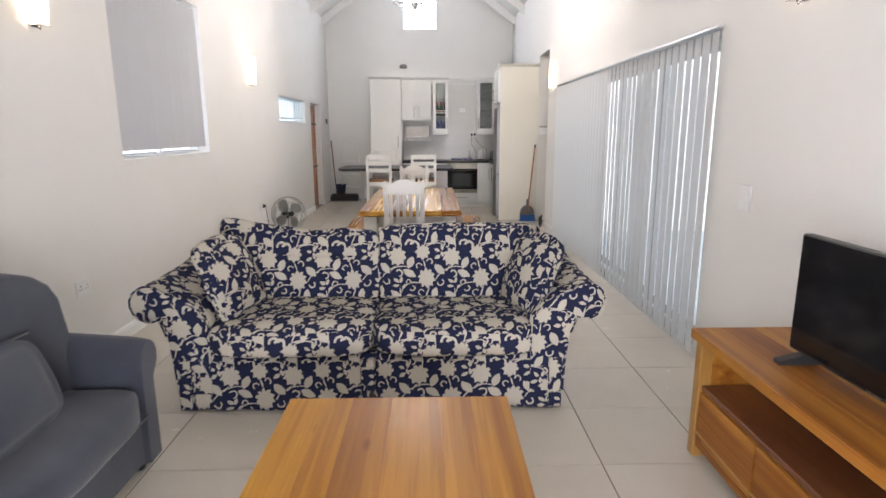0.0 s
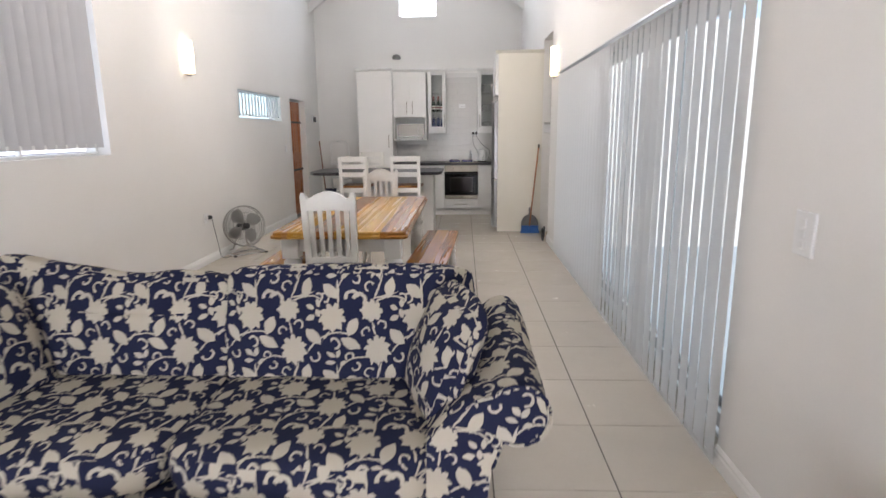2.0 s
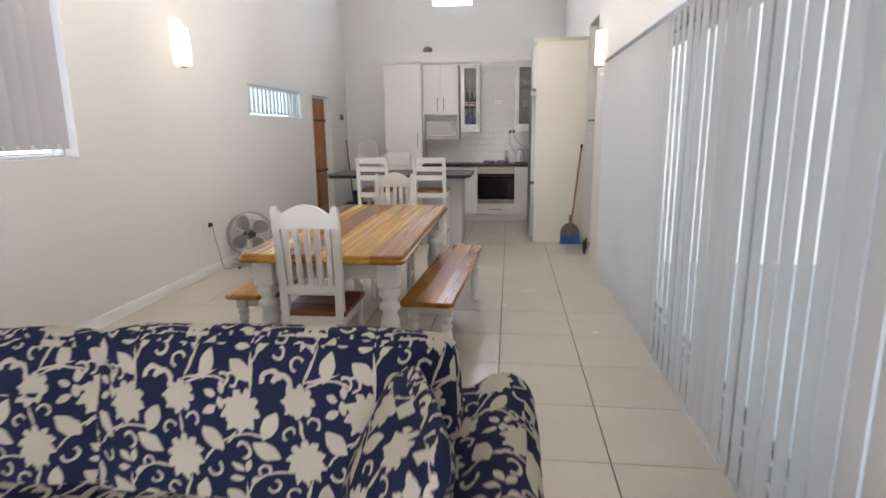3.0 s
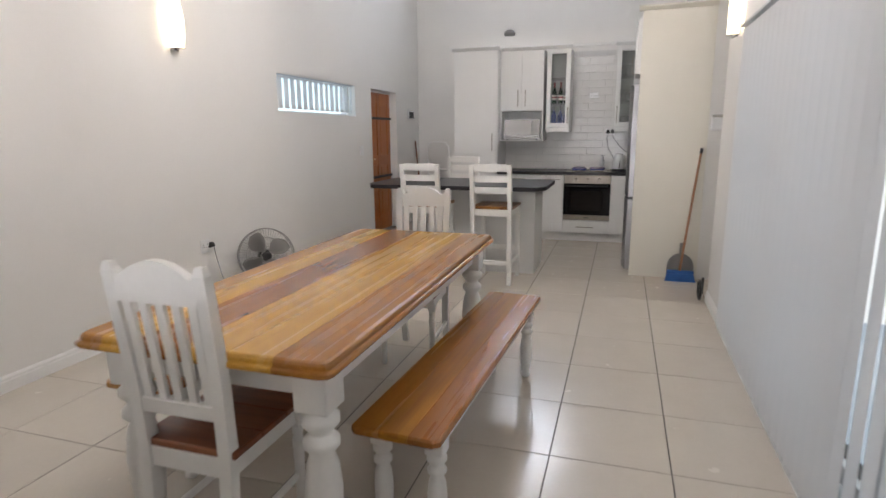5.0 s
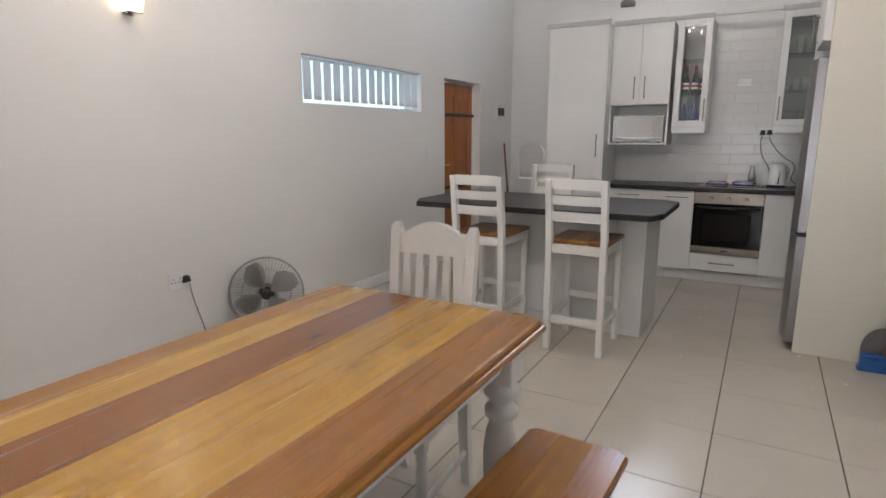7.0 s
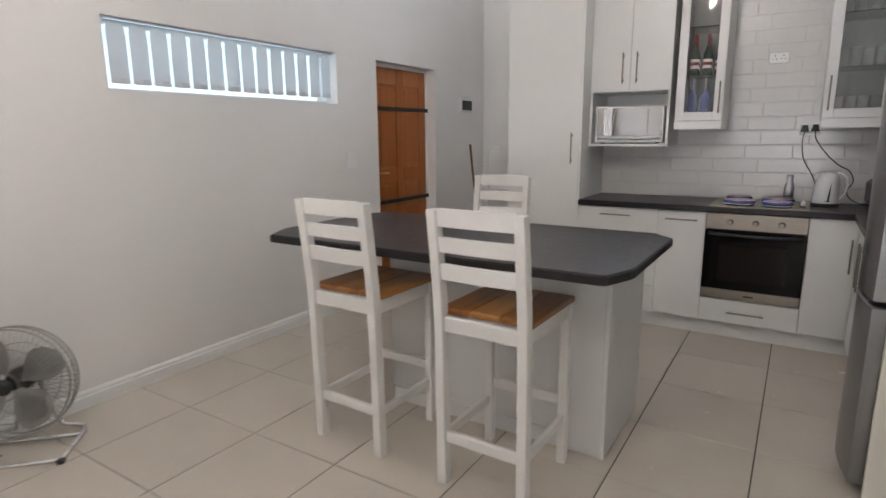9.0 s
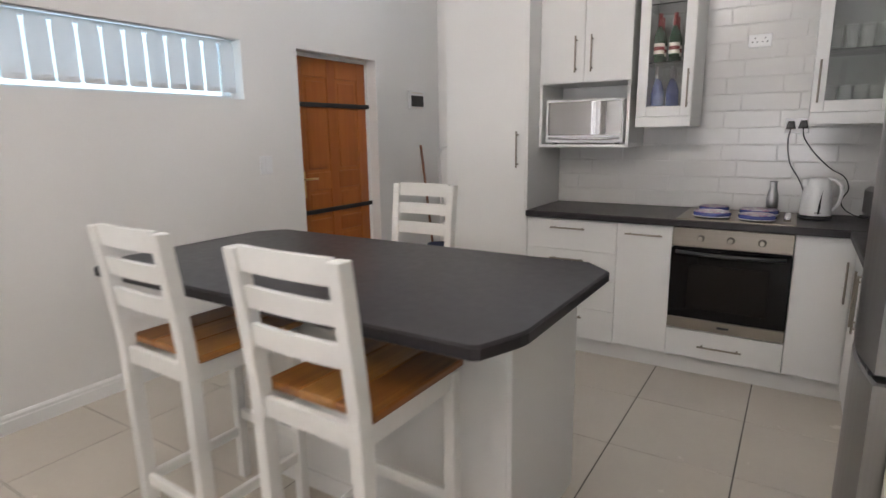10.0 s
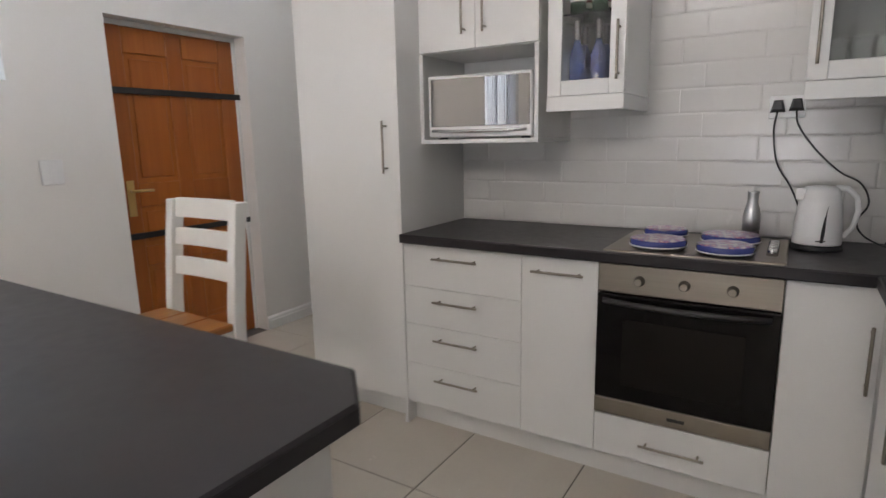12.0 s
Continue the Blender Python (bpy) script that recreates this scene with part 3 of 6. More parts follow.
# sliding door: aluminium frame with two leaves and a fixed light
e = tagged(new("door_sliding"), "glazed aluminium sliding door behind upright blinds", "sliding door", kind="structure")
dx = XR + 0.14
for lo, hi in (((dx - 0.04, SL[0], 0.001), (dx + 0.04, SL[1], 0.022)), ((dx - 0.04, SL[0], SL[3] - 0.05), (dx + 0.04, SL[1], SL[3]))):
    part("frame_rail", slab(lo, hi, 0.004), ALU, e)
LEAF = (SL[1] - SL[0]) / 4
for k in range(4):
    a, b = SL[0] + k * LEAF, SL[0] + (k + 1) * LEAF
    ox = dx + (0.018 if k in (1, 2) else -0.018)
    for q in (a, b - 0.06):
        part("stile", slab((ox - 0.016, q, 0.045), (ox + 0.016, q + 0.06, SL[3] - 0.05), 0.003), ALU, e)
    for z in (0.045, SL[3] - 0.13):
        part("leaf_rail", slab((ox - 0.016, a + 0.06, z), (ox + 0.016, b - 0.06, z + 0.08), 0.003), ALU, e)
    p = part("pane", slab((ox - 0.003, a + 0.06, 0.125), (ox + 0.003, b - 0.06, SL[3] - 0.13)), GLASS, e)
    p.visible_shadow = False

random.seed(5)


def slide_turn(f):
    # slats nearest the living room stand ajar, the rest hang shut
    return (random.uniform(3.5, 7.5) if random.random() < 0.72 else random.uniform(0.5, 3.0)) if f < 0.475 else -1.5 + random.uniform(-0.3, 0.3)


blind("vertical_blind", "vertical blinds", "white upright slat blind, half ajar, over the sliding door", SL[1] - SL[0] + 0.0, SL[3] - 0.026,
      0.127, lambda f: -slide_turn(f), Matrix.Translation((XR - 0.026, SL[0] - 0.035, SL[3] - 0.010)) @ Matrix.Rotation(radians(90), 4, "Z"), 0.018)
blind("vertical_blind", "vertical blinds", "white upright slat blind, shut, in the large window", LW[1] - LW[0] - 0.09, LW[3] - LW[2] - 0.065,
      0.127, lambda f: -27.0 + random.uniform(-2.0, 2.0), Matrix.Translation((XL - 0.042, LW[1] - 0.062, LW[3] - 0.004)) @ Matrix.Rotation(radians(-90), 4, "Z"), 0.014, fabric=SHADEDSLAT)
blind("vertical_blind", "vertical blinds", "short white upright slat blind, ajar, in the low window", SW[1] - SW[0] - 0.05, SW[3] - SW[2] - 0.044,
      0.118, lambda f: 9 + random.uniform(-2.0, 2.0), Matrix.Translation((XL - 0.024, SW[1] - 0.03, SW[3] - 0.002)) @ Matrix.Rotation(radians(-90), 4, "Z"), 0.012, 0.122)

# side door: panelled leaf set back in its opening, with iron straps
d = tagged(new("door_1"), "closed varnished panelled wooden door with black iron straps", "door", kind="structure")
FX = XL - 0.10
y0, y1 = DR[0] + 0.03, DR[1] - 0.03
part("leaf", slab((FX - 0.045, y0, 0.008), (FX - 0.012, y1, DR[3] - 0.03), 0.003), DOORWOOD, d)
st = 0.11
ym = (y0 + y1) / 2
for a, b in ((y0, y0 + st), (ym - 0.05, ym + 0.05), (y1 - st, y1)):
    part("stile", slab((FX - 0.014, a, 0.008), (FX, b, DR[3] - 0.03), 0.004), DOORWOOD, d)
for z0, z1 in ((0.008, 0.20), (0.62, 0.74), (0.98, 1.12), (1.86, DR[3] - 0.031)):
    part("rail", slab((FX - 0.013, y0 + st, z0), (FX - 0.001, ym - 0.05, z1), 0.004), DOORWOOD, d)
    part("rail", slab((FX - 0.013, ym + 0.05, z0), (FX - 0.001, y1 - st, z1), 0.004), DOORWOOD, d)
for z0, z1 in ((0.23, 0.59), (0.77, 0.95), (1.15, 1.83)):
    for a, b in ((y0 + st + 0.03, ym - 0.08), (ym + 0.08, y1 - st - 0.03)):
        part("panel", slab((FX - 0.013, a, z0), (FX - 0.005, b, z1), 0.006), DOORWOOD, d)
for z in (1.65, 0.81):
    bm = slab((FX, y0 + 0.01, z - 0.018), (FX + 0.012, y1 + 0.05, z + 0.018), 0.003)
    part("strap", bm, IRON, d, "black iron strap")
part("lock_plate", slab((FX, y0 + 0.035, 0.93), (FX + 0.006, y0 + 0.08, 1.14), 0.002), BRASS, d, "brass lock plate")
part("door_handle", tube(B(), [(FX + 0.004, y0 + 0.057, 1.08), (FX + 0.05, y0 + 0.057, 1.08), (FX + 0.052, y0 + 0.09, 1.08), (FX + 0.05, y0 + 0.17, 1.078)], 0.008, 8), BRASS, d, "brass lever handle")
for a, b, z0, z1 in ((DR[0], DR[0] + 0.03, 0, DR[3] - 0.03), (DR[1] - 0.03, DR[1], 0, DR[3] - 0.03), (DR[0], DR[1], DR[3] - 0.03, DR[3])):
    part("door_frame", slab((FX - 0.09, a, z0), (FX + 0.004, b, z1), 0.004), TRIM, d, "white door frame")
setting("wall_behind_door", slab((XL - T - 0.02, DR[0] - 0.1, -0.05), (XL - T - 0.005, DR[1] + 0.1, DR[3] + 0.1)), WALL, "wall closing the doorway", "wall")


# ---------------------------------------------------------------- living room
def sofa():
    t = thing("sofa", "two-seater sofa in navy cloth with cream flowers and rolled arms", "sofa", pose(-0.333, 2.33, 0))
    # local: x along the sofa, y to its back, front at y = 0
    hw = 1.02
    bm = B()

    def skirt(ins):
        # the long sides are split, so that the hem can hang in folds
        r0 = round_rect(-hw, 0.0, hw, 0.90, 0.05, 4)
        r = round_rect(-hw + ins, 0.0 + ins, hw - ins, 0.90 - ins, 0.05, 4)
        pts = []
        for i, (px, py) in enumerate(r):
            qx, qy = r[(i + 1) % len(r)]
            ax, ay = r0[i]
            bx, by = r0[(i + 1) % len(r)]
            k = max(1, round(math.hypot(bx - ax, by - ay) / 0.04))
            pts += [(px + (qx - px) * j / k, py + (qy - py) * j / k) for j in range(k)]
        return pts
    stack(bm, skirt, [(0.012, -0.014), (0.06, -0.006), (0.20, 0.0), (0.29, 0.004), (0.315, 0.03)], True)
    for v in bm.verts:
        if v.co.z < 0.21:
            a = noise.noise(Vector((v.co.x * 5, v.co.y * 5, 3.0)))
            fold = noise.noise(Vector((v.co.x * 8, v.co.y * 8, 9.0)))
            v.co.z += max(0.0, a) * 0.035
            v.co.y -= fold * 0.022 * (1 - v.co.z / 0.22) * (1 if v.co.y < 0.1 else 0)
    part("base", print_map(bm, 0, (0.13, 0.02)), FLORAL, t)
    # ribs of skirt pleats at the middle and corners
    for x in (-hw + 0.02, -0.02, hw - 0.02):
        bm = prism(B(), [(x - 0.035, -0.022), (x + 0.035, -0.022), (x + 0.05, 0.03), (x - 0.05, 0.03)], 0.02, 0.30, "z")
        part("pleat", print_map(bm, 8, (x, 0.4)), FLORAL, t)
    # The skirt is unbroken: a black sheet stands for the shade in its slit
    part("slit_shade", prism(B(), [(-0.040, 0.006), (0.045, 0.006), (0.022, 0.10), (-0.004, 0.13)], -0.0285, -0.0245, "y"), BLACK, t, "black sheet painting the shade between the skirt flaps")
    # back frame
    bm = cushion(B(), (1.98, 0.22, 0.56), 0.25, 4, 0.05, pose(0, 0.80, 0.51, -6, 0, 0), 18, 0.006)
    part("back", print_map(bm, 0, (0.7, 0.31)), FLORAL, t)
    # rolled arms
    for s in (-1, 1):
        prof = []
        cx, cz, r = 1.152, 0.618, 0.098
        prof += [(0.86, 0.10), (1.05, 0.10), (1.06, 0.30), (1.075, 0.44)]
        for k in range(13):
            a = radians(-118 + k * 21.5)
            prof.append((cx + r * math.cos(a), cz + r * math.sin(a)))
        prof += [(1.02, 0.665), (0.93, 0.60), (0.865, 0.52)]
        bm = B()
        rings = []
        ny = 16
        for k in range(ny + 1):
            f = k / ny
            yy = -0.01 + 0.86 * f
            rise = 0.03 * max(0.0, (f - 0.25) / 0.75) ** 1.5
            ins = 0.02 * (1 - min(1.0, f * 9)) ** 2
            ring = []
            for px, pz in prof:
                dz = rise * max(0.0, (pz - 0.35) / 0.38)
                qx = px + (1.0 - px) * ins * 1.5
                qz = pz + dz + (0.5 - pz) * ins * 1.2
                w = noise.noise(Vector((px * 7 * s, yy * 7, pz * 7))) * 0.007
                ring.append(bm.verts.new((s * (qx + w), yy, qz + w)))
            rings.append(ring)
        n = len(prof)
        for r0, r1 in zip(rings, rings[1:]):
            for i in range(n):
                bm.faces.new((r0[i], r0[(i + 1) % n], r1[(i + 1) % n], r1[i])).smooth = True
        bm.faces.new(rings[0]), bm.faces.new(rings[-1])
        bmesh.ops.recalc_face_normals(bm, faces=bm.faces)
        part("arm", print_map(bm, 20 * s, (0.2 * s, 0.11)), FLORAL, t)
        bm = B()
        tube(bm, [(s * px, -0.012, pz) for px, pz in prof[3:18]], 0.006, 6)
        part("piping", print_map(bm), FLORAL, t)
    # seat cushions
    for s in (-1, 1):
        bm = cushion(B(), (0.90, 0.74, 0.185), 0.22, 2 + s, 0.10, pose(s * 0.452 + 0.008, 0.335, 0.395), 16, 0.008)
        part("seat_cushion", print_map(bm, 0, (0.4 * s, 0.22)), FLORAL, t)
    # back cushions, the one slumped
    bm = cushion(B(), (0.97, 0.19, 0.50), -0.3, 9, 0.14, pose(-0.492, 0.665, 0.665, -13, 2.0, 0), 18, 0.014, 0.45)
    for v in bm.verts:
        if v.co.z > 0.75:
            v.co.z -= 0.035 * math.exp(-((v.co.x + 0.42) / 0.28) ** 2)
            v.co.z += 0.065 * math.exp(-((v.co.x + 0.97) / 0.10) ** 2)
            v.co.x -= 0.03 * math.exp(-((v.co.x + 0.97) / 0.10) ** 2)
    part("back_cushion", print_map(bm, 0, (0.05, 0.52)), FLORAL, t)
    bm = cushion(B(), (1.03, 0.19, 0.51), -0.7, 5, 0.10, pose(0.515, 0.655, 0.664, -12, -0.5, 0), 20, 0.010, 0.4)
    part("back_cushion", print_map(bm, 0, (0.61, 0.17)), FLORAL, t)
    for s, x in ((-1, -0.92), (1, 0.92)):
        for yy in (0.06, 0.84):
            part("foot", lathe(B(), [(0.025, 0), (0.03, 0.03), (0.03, 0.05)], (x, yy, 0), 10), BLACK, t, "dark round foot")
    return t


sofa()


def throw_cushion(m, seed):
    c = thing("throw_cushion", "square navy cushion with cream flowers leaning on the sofa arm", "cushion", m, "throw cushions")
    bm = cushion(B(), (0.45, 0.15, 0.44), -0.6, seed, 0.35, Matrix.Translation((0, 0, 0.215)), 16, 0.010, 0.72)
    part("cover", print_map(bm, 12, (seed * 0.37, 0.2)), FLORAL, c)
    return c


throw_cushion(pose(-1.08, 2.64, 0.476, -24, 0, 76), 3)
throw_cushion(pose(0.505, 2.64, 0.476, -21, 0, -72), 6)


def armchair():
    t = thing("armchair", "slate grey cloth armchair with rounded back and a matching cushion", "armchair", pose(-1.265, 1.32, 0, 0, 0, 90))
    # local: faces -y, front at y = 0, back toward +y; x to its left side
    bm = slab((-0.53, 0.03, 0.03), (0.53, 0.72, 0.27), 0.02)
    part("base", bm, GREYCLOTH, t)
    bm = cushion(B(), (0.90, 0.52, 0.17), 0.30, 11, 0.10, pose(0, 0.23, 0.345), 14, 0.005)
    part("seat_cushion", bm, GREYCLOTH, t)
    part("seam", tube(B(), [(-0.44, -0.020, 0.285), (-0.12, -0.030, 0.284), (0.12, -0.030, 0.284), (0.44, -0.020, 0.285)], 0.004, 6), GREYCLOTH, t)
    for s in (-1, 1):
        prof = [(0.45, 0.03), (0.555, 0.03), (0.555, 0.42)]
        for k in range(11):
            a = radians(-60 + k * 24)
            prof.append((0.535 + 0.075 * math.cos(a), 0.522 + 0.085 * math.sin(a)))
        prof += [(0.455, 0.44)]
        bm = B()
        rings = []
        for k in range(15):
            f = k / 14
            yy = 0.0 + 0.66 * f
            ins = 0.045 * (1 - min(1.0, f * 7)) ** 2
            rings.append([bm.verts.new((s * (px + (0.51 - px) * ins * 2), yy, pz + (0.4 - pz) * ins + 0.05 * f * max(0, pz - 0.4) / 0.2)) for px, pz in prof])
        n = len(prof)
        for r0, r1 in zip(rings, rings[1:]):
            for i in range(n):
                bm.faces.new((r0[i], r0[(i + 1) % n], r1[(i + 1) % n], r1[i])).smooth = True
        bm.faces.new(rings[0]), bm.faces.new(rings[-1])
        bmesh.ops.recalc_face_normals(bm, faces=bm.faces)
        part("arm", bm, GREYCLOTH, t)
    # back with a rounded top
    out = [(-0.52, 0.25), (0.52, 0.25), (0.53, 0.62)]
    for k in range(13):
        a = radians(0 + 180 * k / 12)
        out.append((0.53 * math.copysign(abs(math.cos(a)) ** 0.85, math.cos(a)), 0.66 + 0.335 * max(0.0, math.sin(a)) ** 0.6))
    out.append((-0.53, 0.62))
    bm = B()
    levels = [(0.29, 0.05), (0.305, 0.015), (0.34, 0.0), (0.58, 0.0), (0.65, 0.02), (0.68, 0.06)]
    rings = []
    for yy, ins in levels:
        rings.append([bm.verts.new((px * (1 - ins), yy + 0.08 * max(0, pz - 0.3), 0.55 + (pz - 0.55) * (1 - ins))) for px, pz in out])
    n = len(out)
    for r0, r1 in zip(rings, rings[1:]):
        for i in range(n):
            bm.faces.new((r0[i], r0[(i + 1) % n], r1[(i + 1) % n], r1[i])).smooth = True
    bm.faces.new(rings[0]), bm.faces.new(rings[-1])
    bmesh.ops.recalc_face_normals(bm, faces=bm.faces)
    part("backrest", bm, GREYCLOTH, t)
    for x in (-0.48, 0.48):
        for yy in (0.07, 0.66):
            part("foot", lathe(B(), [(0.022, 0), (0.028, 0.03)], (x, yy, 0), 10), BLACK, t, "dark wooden foot")
    c = thing("scatter_cushion", "slate grey cushion propped on the armchair seat", "cushion", pose(-1.46, 1.19, 0.435, 0, 0, 90) @ pose(0, 0, 0, -20, 0, 0))
    bm = cushion(B(), (0.70, 0.15, 0.33), 0.2, 21, 0.3, Matrix.Translation((0, 0, 0.16)), 14, 0.006, 0.5)
    part("cover", bm, GREYCLOTH, c)
    part("piping", tube(B(), [(-0.37, -0.01, 0.325), (-0.1, -0.015, 0.338), (0.1, -0.015, 0.338), (0.37, -0.01, 0.325)], 0.005, 6), GREYCLOTH, c)


armchair()


def coffee_table():
    t = thing("coffee_table", "low honey-coloured wooden coffee table of glued boards", "coffee table", pose(-0.135, 0.96, 0))
    w, h = 0.87, 0.61
    cuts = (0.0, 0.17, 0.29, 0.47, 0.70, 0.83, 1.0)
    tones = (COFFEEYELLOW, COFFEEYELLOW, COFFEEORANGE, COFFEEYELLOW, COFFEEORANGE, COFFEEYELLOW)
    for a, b, tone in zip(cuts, cuts[1:], tones):
        part("board", slab((w * (a - 0.5) + 0.0001, -h, 0.405), (w * (b - 0.5) - 0.0001, h, 0.45), 0.0006), tone, t)
    for x in (-0.37, 0.37):
        for yy in (-0.54, 0.54):
            part("leg", slab((x - 0.04, yy - 0.04, 0), (x + 0.04, yy + 0.04, 0.405), 0.005), POSTWOOD, t)
    for x in (-0.37, 0.37):
        part("apron", slab((x - 0.012, -0.50, 0.31), (x + 0.012, 0.50, 0.404), 0.003), TABLEWOOD, t)
    for yy in (-0.54, 0.54):
        part("apron", slab((-0.33, yy - 0.012, 0.31), (0.33, yy + 0.012, 0.404), 0.003), TABLEWOODX, t)


coffee_table()


def tv_cabinet():
    t = thing("tv_cabinet", "warm brown wooden television cabinet with open shelf and drawers", "cabinet", pose(1.195, 1.91, 0))
    # local: x to the wall, y negative along the wall
    L, D, H = 1.52, 0.565, 0.61
    for i in range(4):
        a = i * D / 4
        part("board", slab((a + 0.0004, -L, H - 0.045), (a + D / 4 - 0.0004, 0, H), 0.0015), TVWOOD, t)
    for y in (-0.075, -L + 0.02):
        for x in (0.02, D - 0.075):
            part("post", slab((x, y, 0.0), (x + 0.055, y + 0.055, H - 0.045), 0.004), POSTWOOD, t, "pale wooden post")
        part("side_panel", slab((0.075, y + 0.012, 0.07), (D - 0.075, y + 0.04, H - 0.045), 0.002), TVWOOD, t)
    # Shelf and back panel are coloured darker for the deep opening's shade
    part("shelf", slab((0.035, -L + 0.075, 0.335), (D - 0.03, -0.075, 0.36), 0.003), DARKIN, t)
    part("bottom_rail", slab((0.028, -L + 0.075, 0.06), (D - 0.03, -0.075, 0.095), 0.0015), TVWOOD, t)
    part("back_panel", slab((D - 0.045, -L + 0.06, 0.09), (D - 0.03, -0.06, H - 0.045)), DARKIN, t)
    w = (L - 0.16) / 3
    for k in range(3):
        a = -0.08 - k * w
        dr = part("drawer", slab((0.026, a - w + 0.003, 0.10), (0.30, a - 0.003, 0.33), 0.002), TVWOOD, t)
        # Pale strip painting the highlight along the lower rail
        part("drawer_rail", slab((0.020, a - w + 0.004, 0.128), (0.027, a - 0.004, 0.137), 0.002), POSTWOOD, dr)
    return t


tv_cabinet()

tv = thing("television", "flat black television on two feet on the wooden cabinet", "television", pose(1.450, 1.138, 0.61))
part("screen_frame", slab((-0.012, -0.445, 0.035), (0.03, 0.445, 0.50), 0.006), BLACK, tv)
part("screen", slab((-0.0145, -0.437, 0.05), (-0.0121, 0.437, 0.493)), SCREEN, tv, "dark glossy screen")
part("rear_housing", slab((0.03, -0.30, 0.09), (0.065, 0.30, 0.36), 0.012), BLACK, tv)
part("maker_mark", slab((-0.0155, -0.03, 0.039), (-0.0125, 0.03, 0.046)), STEEL, tv, "small silver mark")
for y in (-0.36, 0.36):
    part("foot", prism(B(), [(-0.11, 0.0), (0.09, 0.0), (0.09, 0.010), (0.02, 0.04), (-0.01, 0.04), (-0.11, 0.016)], y - 0.02, y + 0.02, "y"), BLACK, tv)


# ---------------------------------------------------------------- dining
def turned_leg(h, r, block):
    """A square block over a turned shaft, about the origin."""
    bm = slab((-block, -block, h * 0.80), (block, block, h), 0.004)
    prof = [(0.55, 0), (0.72, 0.02), (0.72, 0.07), (0.55, 0.10), (0.78, 0.15), (0.95, 0.30), (1.0, 0.42), (0.86, 0.54), (0.62, 0.60), (0.95, 0.63), (0.95, 0.66),
            (0.66, 0.685), (0.62, 0.70), (1.0, 0.735), (1.0, 0.765), (0.7, 0.79), (0.7, 0.803)]
    return lathe(bm, [(r * a, h * b) for a, b in prof], (0, 0, 0), 20)


def dining_table():
    t = thing("dining_table", "long dining table with honey board top and turned white legs", "dining table", pose(-0.20, 5.555, 0))
    w, l, h = 0.95, 2.17, 0.803
    cuts = (0.0, 0.13, 0.27, 0.47, 0.64, 0.80, 1.0)
    tones = (TABLEORANGE, TABLEYELLOW, TABLERED, TABLEYELLOW, TABLEYELLOW, TABLEORANGE)
    n = len(tones)
    for i in range(n):
        x0, x1 = -w / 2 + cuts[i] * w, -w / 2 + cuts[i + 1] * w
        bm = B()

        def shape(ins, x0=x0, x1=x1, i=i):
            # the outer boards carry the rounded corners
            a, b = (x0 + (ins if i == 0 else 0.0004)), (x1 - (ins if i == n - 1 else 0.0004))
            yl = l / 2 - ins
            c = 0.032
            if i == 0:
                return [(b, -yl), (b, yl), (a + c, yl), (a + c * 0.3, yl - c * 0.3), (a, yl - c), (a, -yl + c), (a + c * 0.3, -yl + c * 0.3), (a + c, -yl)]
            if i == n - 1:
                return [(a, yl), (a, -yl), (b - c, -yl), (b - c * 0.3, -yl + c * 0.3), (b, -yl + c), (b, yl - c), (b - c * 0.3, yl - c * 0.3), (b - c, yl)]
            return [(a, -yl), (b, -yl), (b, yl), (a, yl)]
        stack(bm, shape, [(h - 0.052, 0.016), (h - 0.047, 0.005), (h - 0.040, 0.0), (h - 0.031, 0.0), (h - 0.026, 0.004), (h - 0.024, 0.012), (h - 0.012, 0.013), (h - 0.004, 0.017), (h, 0.025)])
        bmesh.ops.recalc_face_normals(bm, faces=bm.faces)
        part("board", bm, tones[i], t)
    for x in (-0.36, 0.36):
        for y in (-0.95, 0.95):
            ob = part("leg", turned_leg(h - 0.052, 0.062, 0.058), PAINT, t, "turned white leg")
            ob.location = (x, y, 0)
    for x in (-0.37, 0.37):
        part("apron", slab((x - 0.012, -0.89, 0.645), (x + 0.012, 0.89, h - 0.053), 0.003), PAINT, t)
    for y in (-0.96, 0.96):
        part("apron", slab((-0.30, y - 0.012, 0.645), (0.30, y + 0.012, h - 0.053), 0.003), PAINT, t)


dining_table()


def bench(m):
    t = thing("bench", "wooden plank bench with turned white legs beside the table", "bench", m, "benches at the table")
    w, l, h = 0.325, 1.75, 0.468
    for i, tone in enumerate((TABLEORANGE, COFFEEYELLOW, TABLERED)):
        x0, x1 = -w / 2 + i * w / 3, -w / 2 + (i + 1) * w / 3
        c = 0.02

        def shape(ins, x0=x0, x1=x1, i=i):
            a, b, yl = x0 + (ins if i == 0 else 0.0004), x1 - (ins if i == 2 else 0.0004), l / 2 - ins
            ca, cb = (c if i == 0 else 0.001), (c if i == 2 else 0.001)
            return [(a + ca, -yl), (b - cb, -yl), (b, -yl + cb), (b, yl - cb), (b - cb, yl), (a + ca, yl), (a, yl - ca), (a, -yl + ca)]
        part("board", stack(B(), shape, [(h - 0.032, 0.006), (h - 0.026, 0.0), (h - 0.008, 0.0), (h, 0.007)]), tone, t)
    for x in (-0.105, 0.105):
        for y in (-0.74, 0.74):
            ob = part("leg", turned_leg(h - 0.032, 0.036, 0.034), PAINT, t, "turned white leg")
            ob.location = (x, y, 0)
    for x in (-0.11, 0.11):
        part("apron", slab((x - 0.010, -0.705, 0.36), (x + 0.010, 0.705, h - 0.033), 0.002), PAINT, t)
    for y in (-0.745, 0.745):
        part("apron", slab((-0.07, y - 0.010, 0.36), (0.07, y + 0.010, h - 0.033), 0.002), PAINT, t)
    return t


